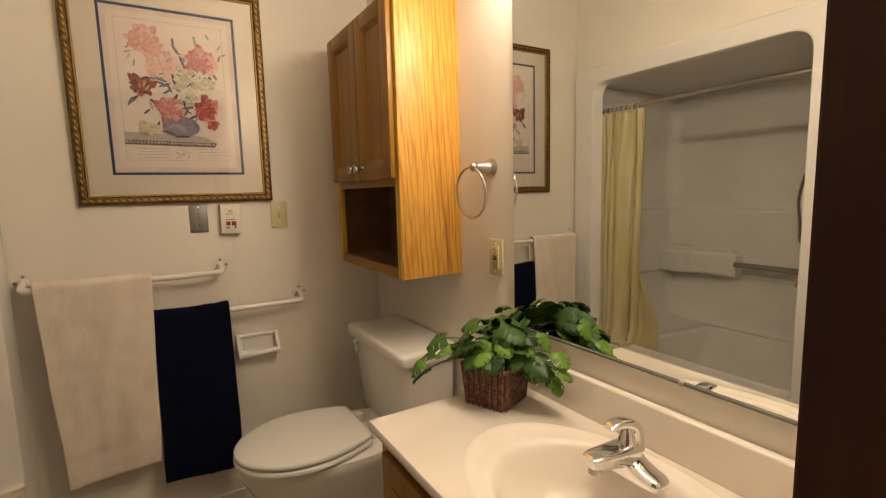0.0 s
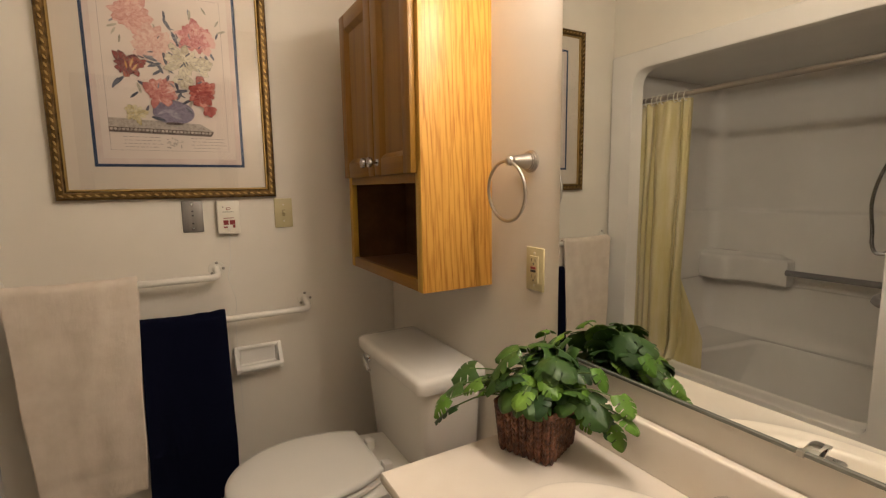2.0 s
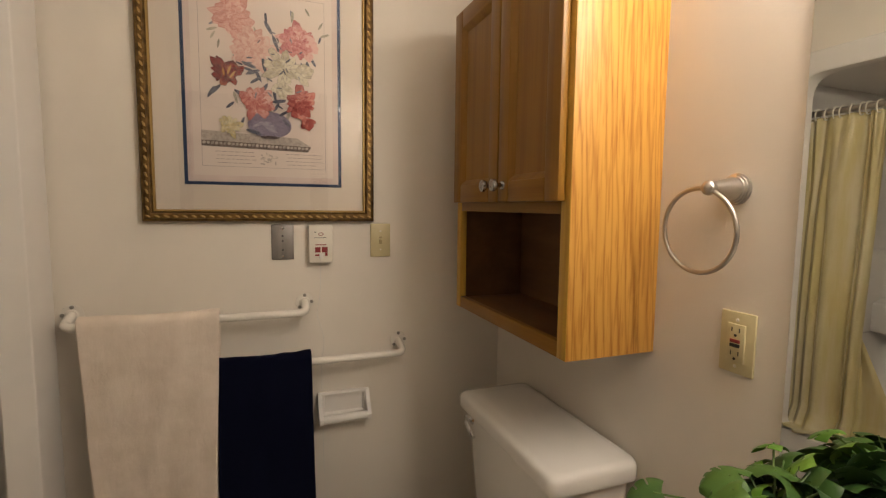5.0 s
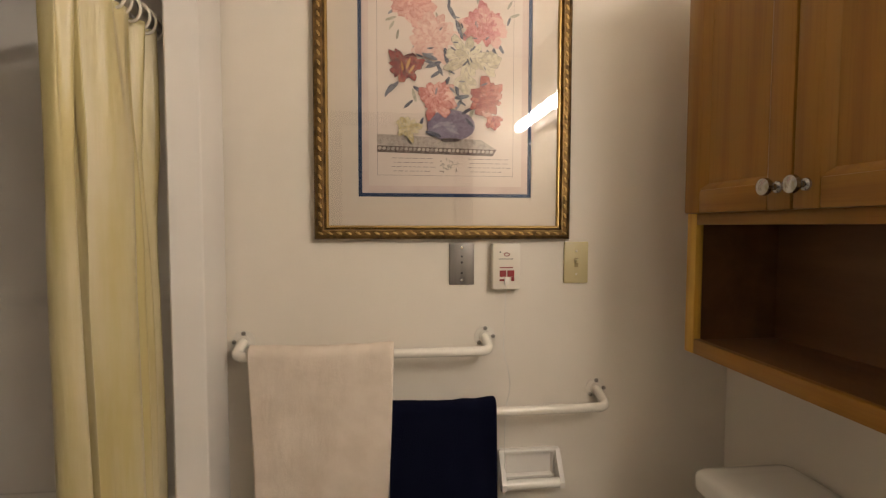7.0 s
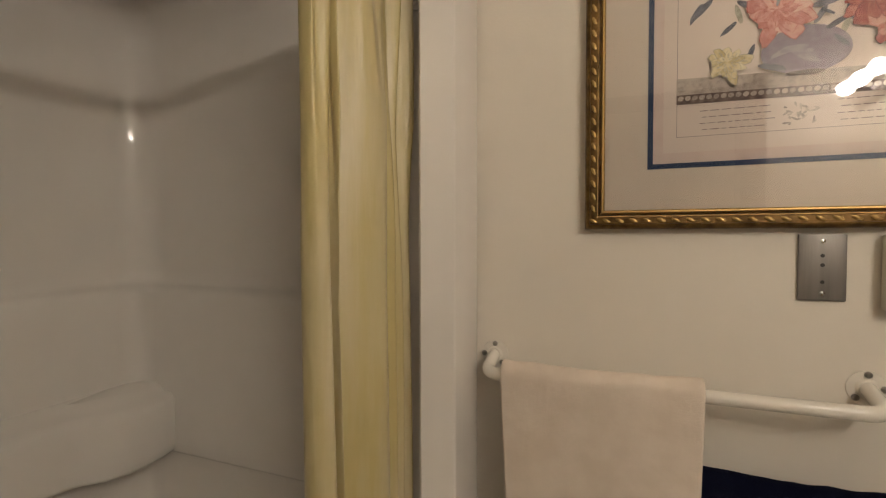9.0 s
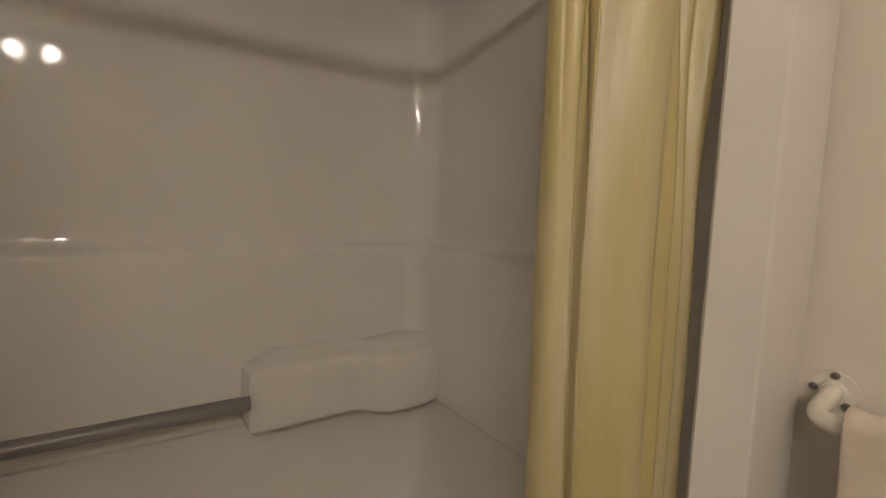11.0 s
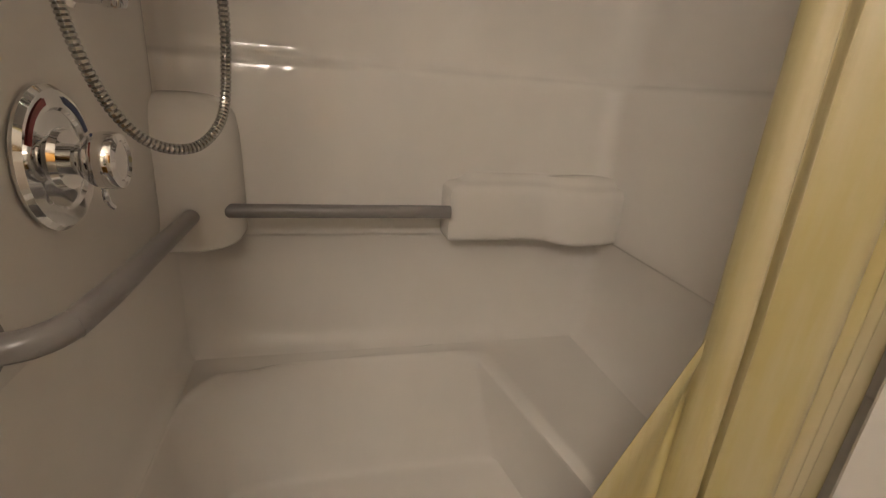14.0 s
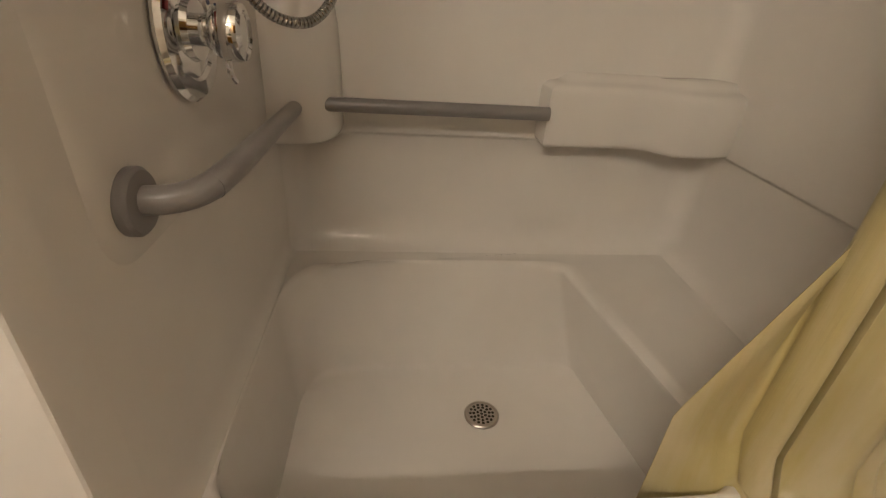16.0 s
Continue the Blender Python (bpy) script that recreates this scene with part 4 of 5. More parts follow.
    def petal(b, x, z, ln, wd, a, ruffle=0.12, tip=0.35):
        """A brush stroke: a blade from its root outwards with a ruffled tip."""
        layer[0] += 0.0000022
        pts, ph = [], rnd.uniform(0, 6.3)
        n = 16
        for k in range(n):
            s = 2 * math.pi * k / n
            r_ = 1 + ruffle * math.sin(5 * s + ph) * (0.3 + 0.7 * max(0.0, math.cos(s)))
            px, pz = ln / 2 * (1 + math.cos(s) * r_), wd / 2 * math.sin(s) * r_ * (1 - tip * (0 - math.cos(s)) if tip > 0 else 1)
            pts.append((x + px * math.cos(a) - pz * math.sin(a), -layer[0], z + px * math.sin(a) + pz * math.cos(a)))
        b.faces.new([b.verts.new(p) for p in pts])

    def bloom(x, z, r_, ink, edge, shells=5, count=9, squash=1.0, start=0.0, sweep=360.0, lean=0.0):
        """Overlapping ruffled petals, each over a slightly larger darker rim."""
        for sh in range(shells):
            q = 1 - 0.78 * sh / shells
            c = max(5, int(count * 1.5 - sh * 1.3))
            rim, face, vein = bmesh.new(), bmesh.new(), bmesh.new()
            for k in range(c):
                a = radians(start + sweep * (k + 0.35 * rnd.random()) / c + 40 * sh * (sweep > 300))
                ln = r_ * q * rnd.uniform(0.66, 1.22) * (1 - (1 - squash) * abs(math.sin(a)))
                wd = ln * rnd.uniform(0.34, 0.56)
                ox, oz = x + lean * (1 - q) * r_, z + (1 - q) * r_ * 0.12
                keep = rnd.getstate()
                petal(rim, ox, oz, ln, wd, a, 0.10, 0.15)
                rnd.setstate(keep)
                petal(face, ox, oz, ln * 0.975, wd * 0.90, a, 0.10, 0.15)
                for _ in range(3):
                    petal(vein, ox + ln * 0.30 * math.cos(a), oz + ln * 0.30 * math.sin(a), ln * rnd.uniform(0.3, 0.5), r_ * 0.022, a + rnd.uniform(-0.35, 0.35), 0)
            part("printed_petal_rim", rim, inks[edge], t)
            part("printed_petal", face, inks[ink], t)
            part("printed_vein", vein, inks[edge], t)

    def foliage(lst, ink):
        b = bmesh.new()
        for x, z, ln, a in lst:
            petal(b, x, z, ln * 0.82, ln * 0.21, radians(a), 0.10, -1)
        part("printed_foliage", b, inks[ink], t)

    # ledge with a carved edge
    b = bmesh.new()
    b.faces.new([b.verts.new(p) for p in ((-0.948, -0.0073, 1.530), (-0.650, -0.0073, 1.524), (-0.690, -0.0073, 1.548), (-0.948, -0.0073, 1.558))])
    part("printed_ledge", b, inks["stone"], t)
    b = bmesh.new()
    b.faces.new([b.verts.new(p) for p in ((-0.948, -0.0074, 1.514), (-0.660, -0.0074, 1.508), (-0.650, -0.0074, 1.524), (-0.948, -0.0074, 1.530))])
    part("printed_ledge_edge", b, inks["umber"], t)
    b = bmesh.new()
    for k in range(27):
        petal(b, -0.945 + k * 0.0107, 1.5215 - k * 0.0002, 0.009, 0.008, 0.5, 0.05, 0)
    part("printed_ledge_carving", b, inks["stone"], t)
    b = bmesh.new()
    for _ in range(26):
        petal(b, -0.768 + rnd.uniform(-0.022, 0.022), 1.484 + rnd.uniform(-0.016, 0.012), rnd.uniform(0.005, 0.012), 0.003, rnd.uniform(0, 6), 0.1)
    part("printed_emblem", b, inks["stone"], t)
    # grey sprigs behind the flowers
    foliage([(-0.775 + 0.085 * rnd.uniform(-1, 1), 1.72 + 0.10 * rnd.uniform(-1, 1), rnd.uniform(0.026, 0.045), rnd.uniform(0, 360)) for _ in range(16)], "slate")
    foliage([(-0.775 + 0.10 * rnd.uniform(-1, 1), 1.74 + 0.13 * rnd.uniform(-1, 1), rnd.uniform(0.025, 0.045), rnd.uniform(0, 360)) for _ in range(12)], "sage")
    foliage([(-0.74, 1.80, 0.05, 110), (-0.755, 1.84, 0.05, 120), (-0.77, 1.87, 0.035, 95), (-0.725, 1.79, 0.045, 150), (-0.70, 1.78, 0.05, 290), (-0.675, 1.77, 0.05, 275), (-0.66, 1.775, 0.06, 283), (-0.65, 1.79, 0.04, 300),
             (-0.625, 1.83, 0.03, 70), (-0.70, 1.89, 0.03, 95), (-0.895, 1.685, 0.05, 225), (-0.91, 1.68, 0.045, 240), (-0.86, 1.675, 0.05, 330), (-0.845, 1.67, 0.045, 345), (-0.90, 1.86, 0.03, 215)], "slate")
    foliage([(-0.90, 1.84, 0.035, 200), (-0.905, 1.83, 0.03, 240), (-0.895, 1.81, 0.03, 260), (-0.625, 1.87, 0.03, 60), (-0.62, 1.85, 0.035, 20), (-0.65, 1.905, 0.03, 120), (-0.70, 1.88, 0.04, 85)], "sage")
    bloom(-0.857, 1.876, 0.056, "salmon", "coral", 5, 9)
    bloom(-0.812, 1.790, 0.062, "peach", "salmon", 5, 8)
    bloom(-0.684, 1.826, 0.054, "rose", "coral", 6, 13)
    bloom(-0.880, 1.712, 0.050, "wine", "umber", 3, 6, 1.0, 25, 130)
    bloom(-0.880, 1.722, 0.036, "wine", "umber", 3, 9)
    foliage([(-0.876, 1.715, 0.034, 70), (-0.870, 1.705, 0.03, 55), (-0.884, 1.71, 0.028, 100)], "flame")
    foliage([(-0.79, 1.735, 0.05, 200), (-0.80, 1.74, 0.05, 160), (-0.775, 1.73, 0.05, 100), (-0.77, 1.70, 0.05, 240), (-0.79, 1.715, 0.04, 215), (-0.755, 1.69, 0.045, 280), (-0.70, 1.67, 0.05, 170), (-0.72, 1.655, 0.05, 190)], "slate")
    bloom(-0.722, 1.745, 0.058, "ivory", "stone", 2, 6)
    bloom(-0.730, 1.705, 0.040, "ivory", "stone", 2, 6, 1.0, 220, 110)
    bloom(-0.690, 1.740, 0.042, "ivory", "stone", 2, 5, 1.0, -50, 120)
    # vase, partly under the lower flowers
    b = bmesh.new()
    layer[0] += 0.00001
    ring_ = [(-0.766 + 0.060 * math.cos(a), 1.580 + (0.036 if math.sin(a) < 0 else 0.040) * math.sin(a)) for a in [2 * math.pi * k / 32 for k in range(32)]]
    b.faces.new([b.verts.new((x, -layer[0], z)) for x, z in ring_])
    part("printed_vase", b, inks["vase"], t)
    b = bmesh.new()
    for k in range(7):
        petal(b, -0.812 + 0.006 * k, 1.586 - 0.004 * abs(k - 3), 0.034, 0.008, 0.5 - k * 0.15, 0.1, 0)
    part("printed_vase_highlight", b, inks["sheen"], t)
    b = bmesh.new()
    for k in range(5):
        petal(b, -0.792, 1.547 - 0.003 * (k > 2), 0.052, 0.007 - 0.001 * k, 0.0, 0.08, 0)
    part("printed_vase_foot", b, inks["umber"], t)
    foliage([(-0.77, 1.615, 0.045, 100), (-0.755, 1.62, 0.04, 60), (-0.74, 1.61, 0.04, 30), (-0.765, 1.625, 0.05, 130), (-0.835, 1.60, 0.035, 250), (-0.84, 1.585, 0.03, 200), (-0.83, 1.565, 0.05, 345), (-0.73, 1.60, 0.035, 315)], "slate")
    bloom(-0.802, 1.647, 0.048, "coral", "brick", 4, 8)
    bloom(-0.676, 1.652, 0.048, "brick", "wine", 4, 8)
    bloom(-0.657, 1.606, 0.030, "brick", "wine", 3, 6, 1.0, 200, 150)
    foliage([(-0.86 + 0.19 * rnd.random(), 1.64 + 0.22 * rnd.random(), rnd.uniform(0.012, 0.024), rnd.uniform(0, 360)) for _ in range(26)], "slate")
    bloom(-0.873, 1.574, 0.034, "straw", "sage", 3, 7)
    layer[0] += 0.0001
    if layer[0] > 0.0128:
        raise ValueError("print too thick")
    # glazing
    g = bpy.data.materials.new("picture_glass")
    g.use_nodes = True
    nt = g.node_tree
    nt.nodes.remove(nt.nodes["Principled BSDF"])
    tr, gl, mx, fr = nt.nodes.new("ShaderNodeBsdfTransparent"), nt.nodes.new("ShaderNodeBsdfGlossy"), nt.nodes.new("ShaderNodeMixShader"), nt.nodes.new("ShaderNodeFresnel")
    gl.inputs["Roughness"].default_value = 0.0
    fr.inputs["IOR"].default_value = 1.75
    nt.links.new(fr.outputs[0], mx.inputs[0]), nt.links.new(tr.outputs[0], mx.inputs[1]), nt.links.new(gl.outputs[0], mx.inputs[2])
    nt.links.new(mx.outputs[0], nt.nodes["Material Output"].inputs["Surface"])
    bm = bmesh.new()
    bm.faces.new([bm.verts.new(p) for p in rect(PX0 + 0.031, PX1 - 0.031, PZ0 + 0.031, PZ1 - 0.031, -0.0135)])
    glass = part("picture_glass", bm, g, t, "clear picture glass", smooth=False)
    glass.visible_shadow = False
    if glass.data.polygons[0].normal.y > 0:
        glass.data.flip_normals()


picture()


# ---- mirror and light bar ----
def mirror():
    t = thing("wall_mirror", (0, MY0, MZ0), "large frameless wall mirror above the vanity backsplash", "mirror")
    part("mirror_glass", box(-0.005, -0.0015, MY1, MY0, MZ0, MZ1), MIRROR, t, smooth=False)
    part("mirror_backing", box(-0.0012, 0, MY1, MY0, MZ0, MZ1), EDGE, t, smooth=False)
    bm = box(-0.0095, -0.0005, MY1, MY0 + 0.001, MZ0 - 0.003, MZ0 + 0.003, 0.0005)
    part("mirror_channel", bm, EDGE, t, "narrow dull metal channel under the mirror")
    for y in (-1.52, -1.82):
        part("mirror_clip", box(-0.012, -0.0055, y - 0.005, y + 0.005, MZ0 - 0.005, MZ0 + 0.004, 0.001), SATIN, t)


mirror()


def light_bar():
    y0, y1, z0, z1 = -1.91, -1.00, 1.91, 2.03
    t = thing("vanity_light", (0, (y0 + y1) / 2, z0), "chrome vanity light bar with six round lit bulbs above the mirror", "wall light")
    part("back_plate", box(-0.035, 0, y0, y1, z0, z1, 0.004), SATIN, t)
    glow = emitter("bulb_glow", (1.0, 0.80, 0.56), BULB)
    for k in range(6):
        y = y0 + 0.075 + k * (y1 - y0 - 0.15) / 5
        bm = bmesh.new()
        lathe(bm, [(0.022, 0), (0.022, 0.02), (0.018, 0.024)], (-0.035, y, (z0 + z1) / 2), (-1, 0, 0))
        part("bulb_socket", bm, CHROME, t)
        bm = bmesh.new()
        bmesh.ops.create_uvsphere(bm, u_segments=24, v_segments=16, radius=0.0345, matrix=Matrix.Translation((-0.088, y, (z0 + z1) / 2)))
        part("bulb", bm, glow, t, "lit round white bulb")


light_bar()


# ---- vanity ----
def vanity():
    vx, vy0, vy1, vz = -0.472, -1.8965, -1.008, 0.765
    c = thing("vanity_cabinet", (-0.23, -1.45, 0), "warm oak vanity cabinet under the cream washbasin top", "vanity cabinet")
    bm = box(-0.44, -0.001, vy0, -1.015, 0.09, 0.60)
    solid(bm, -0.44, -0.42, vy0, -1.015, 0.60, vz - 0.0225)
    solid(bm, -0.42, -0.001, -1.03, -1.015, 0.60, vz - 0.0225)
    solid(bm, -0.42, -0.001, vy0, vy0 + 0.015, 0.60, vz - 0.0225)
    part("body", bm, OAKV, c)
    part("plinth", box(-0.38, 0, vy0, -1.03, 0, 0.09), DARKWOOD, c)
    for a, b in ((-1.44, -1.05), (-1.87, -1.48)):
        d = part("door", box(-0.458, -0.4402, a, b, 0.13, 0.70, 0.004), OAKD_SHADE, c)
        part("door_panel", box(-0.462, -0.4582, a + 0.06, b - 0.06, 0.19, 0.64, 0.003), OAKD_SHADE, d)
        bm = bmesh.new()
        lathe(bm, [(0.006, 0), (0.006, 0.012), (0.014, 0.018), (0.012, 0.026), (0, 0.028)], (-0.458, b - 0.03 if b < -1.45 else a + 0.03, 0.62), (-1, 0, 0))
        part("door_knob", bm, SATIN, d)
    t = thing("washbasin_top", (-0.23, -1.45, vz), "cream cultured marble top with moulded oval basin on the vanity", "washbasin")
    # top sheet with an oval bowl: loops from the outline to the bottom of the bowl
    cx, cy, n = -0.242, -1.510, 96
    ang = [2 * math.pi * k / n for k in range(n)]

    def oval(rx, ry, z, dx=0.0):
        return [(cx + dx + rx * math.cos(a), cy + ry * math.sin(a), z) for a in ang]

    def rectloop(x0, x1, y0, y1, z):
        out = []
        for a in ang:
            dx, dy = math.cos(a), math.sin(a)
            s = min(((x1 - cx) / dx if dx > 0 else (x0 - cx) / dx) if abs(dx) > 1e-6 else 9, ((y1 - cy) / dy if dy > 0 else (y0 - cy) / dy) if abs(dy) > 1e-6 else 9)
            out.append([cx + s * dx, cy + s * dy, z])
        for X, Y in ((x0, y0), (x0, y1), (x1, y0), (x1, y1)):
            k = min(range(n), key=lambda i: (out[i][0] - X) ** 2 + (out[i][1] - Y) ** 2)
            out[k] = [X, Y, z]
        return out

    bm = bmesh.new()
    loft(bm, [rectloop(vx + 0.003, -0.001, vy0, vy1 - 0.003, vz - 0.022), rectloop(vx, -0.001, vy0, vy1, vz - 0.019), rectloop(vx, -0.001, vy0, vy1, vz - 0.004), rectloop(vx + 0.003, -0.001, vy0, vy1 - 0.003, vz),
              oval(0.206, 0.308, vz), oval(0.200, 0.302, vz + 0.0028), oval(0.194, 0.296, vz + 0.0042), oval(0.187, 0.288, vz + 0.0018), oval(0.180, 0.270, vz - 0.0018), oval(0.174, 0.246, vz - 0.0025), oval(0.170, 0.226, vz - 0.0018), oval(0.166, 0.217, vz - 0.004), oval(0.160, 0.209, vz - 0.011), oval(0.150, 0.198, vz - 0.028),
              oval(0.132, 0.176, vz - 0.065), oval(0.100, 0.135, vz - 0.100), oval(0.055, 0.07, vz - 0.120), oval(0.022, 0.022, vz - 0.126)], cap_last=True)
    part("counter_slab", bm, MARBLE, t, angle=50)
    bm = box(-0.024, -0.0012, vy0, vy1, vz - 0.002, 0.862, 0.006, 4)
    part("backsplash", bm, MARBLE, t)
    bm = bmesh.new()
    lathe(bm, [(0.021, 0), (0.021, 0.002), (0.015, 0.003), (0.013, 0.0)], (cx, cy, vz - 0.125))
    part("basin_drain", bm, CHROME, t, "chrome basin drain")
    # faucet
    fx, fy = -0.122, -1.488
    f = thing("faucet", (fx, fy, vz), "chrome single-lever faucet standing behind the basin", "faucet")

    def lengthwise(y, w, h, z):
        return [(fx + a_, y, z + b_) for a_, b_ in rounded([(-w, 0), (-w, h), (w, h), (w, 0)], [0.001, min(w, h) * 0.8, min(w, h) * 0.8, 0.001], 5)]

    bm = bmesh.new()
    z_ = vz + 0.0005
    loft(bm, [lengthwise(fy - 0.079, 0.010, 0.008, z_), lengthwise(fy - 0.076, 0.019, 0.015, z_), lengthwise(fy - 0.066, 0.0255, 0.019, z_), lengthwise(fy - 0.046, 0.0275, 0.023, z_), lengthwise(fy - 0.026, 0.0275, 0.033, z_), lengthwise(fy - 0.012, 0.0275, 0.044, z_),
              lengthwise(fy + 0.012, 0.0275, 0.044, z_), lengthwise(fy + 0.026, 0.0275, 0.033, z_), lengthwise(fy + 0.046, 0.0275, 0.023, z_), lengthwise(fy + 0.066, 0.0255, 0.019, z_), lengthwise(fy + 0.076, 0.019, 0.015, z_), lengthwise(fy + 0.079, 0.010, 0.008, z_)], cap_first=True, cap_last=True)
    part("faucet_base", bm, CHROME, f, angle=50)
    bm = bmesh.new()
    d = Vector((-1.0, 0.03, 0)).normalized()
    q = Vector((-d.y, d.x, 0))

    def section(k, w, lo, hi):
        c_ = Vector((fx, fy, vz)) + d * k
        return [tuple(c_ + q * a_ + Vector((0, 0, b_))) for a_, b_ in rounded([(-w, lo), (-w, hi), (w, hi), (w, lo)], min(w, (hi - lo) / 2) * 0.62, 5)]

    loft(bm, [section(-0.018, 0.018, 0.020, 0.058), section(-0.006, 0.024, 0.018, 0.061), section(0.02, 0.025, 0.022, 0.062), section(0.055, 0.0235, 0.030, 0.063), section(0.085, 0.022, 0.037, 0.064), section(0.102, 0.020, 0.040, 0.063), section(0.110, 0.016, 0.043, 0.060)], cap_first=True, cap_last=True)
    part("spout", bm, CHROME, f, "thick chrome spout with a flat top", angle=50)
    tip = Vector((fx, fy, vz)) + d * 0.092
    bm = bmesh.new()
    lathe(bm, [(0.0125, 0), (0.0125, 0.012), (0.010, 0.014)], (tip.x, tip.y, vz + 0.026))
    part("aerator", bm, SATIN, f)
    bm = bmesh.new()
    lathe(bm, [(0.019, 0.058), (0.018, 0.066), (0.014, 0.074), (0.012, 0.082), (0.008, 0.090)], (fx - 0.006, fy, vz), seg=24)
    part("lever_neck", bm, CHROME, f)
    bm = bmesh.new()
    lv = curve([(fx + 0.012, fy - 0.001, vz + 0.044), (fx + 0.014, fy, vz + 0.070), (fx + 0.009, fy, vz + 0.089), (fx - 0.010, fy + 0.001, vz + 0.101), (fx - 0.036, fy + 0.003, vz + 0.105), (fx - 0.058, fy + 0.004, vz + 0.102)], 6)
    loops = []
    for k, c_ in enumerate(lv):
        tn = (lv[min(k + 1, len(lv) - 1)] - lv[max(k - 1, 0)]).normalized()
        n_, u_ = q.cross(tn).normalized(), k / (len(lv) - 1)
        w_, h_ = 0.020 - 0.008 * u_, 0.0145 * (1 - u_) ** 0.8 + 0.003
        loops.append([tuple(c_ + q * a_ + n_ * b_) for a_, b_ in rounded([(-w_, -h_), (-w_, h_), (w_, h_), (w_, -h_)], h_ * 0.9, 4)])
    loft(bm, loops, cap_first=True, cap_last=True)
    part("lever", bm, CHROME, f, "curved chrome lever handle", angle=50)
    bm = bmesh.new()
    tube(bm, [(fx + 0.040, fy, vz), (fx + 0.041, fy, vz + 0.062)], 0.0025, 8)
    bmesh.ops.create_uvsphere(bm, u_segments=10, v_segments=8, radius=0.005, matrix=Matrix.Translation((fx + 0.041, fy, vz + 0.065)))
    part("drain_pull", bm, CHROME, f)


vanity()


def towel_ring():
    t = thing("towel_ring", (0, -0.898, 1.385), "satin nickel towel ring hanging beside the oak cabinet", "towel ring")
    bm = bmesh.new()
    lathe(bm, [(0.028, 0), (0.028, 0.004), (0.0255, 0.0055), (0.0255, 0.009), (0.023, 0.0105), (0.023, 0.0135), (0.0205, 0.015), (0.015, 0.038), (0.011, 0.058)], (0, -0.898, 1.385), (-1, 0, 0.02))
    bmesh.ops.create_uvsphere(bm, u_segments=18, v_segments=12, radius=0.0135, matrix=Matrix.Translation((-0.066, -0.898, 1.386)))
    part("ring_mount", bm, SATIN, t)
    bm = bmesh.new()
    c, r = Vector((-0.062, -0.876, 1.311)), 0.0745
    tube(bm, [c + Vector((-0.004 * math.cos(a), r * math.sin(a), r * math.cos(a))) for a in [2 * math.pi * k / 64 for k in range(65)]], 0.0042, 12)
    part("ring", bm, SATIN, t)


towel_ring()


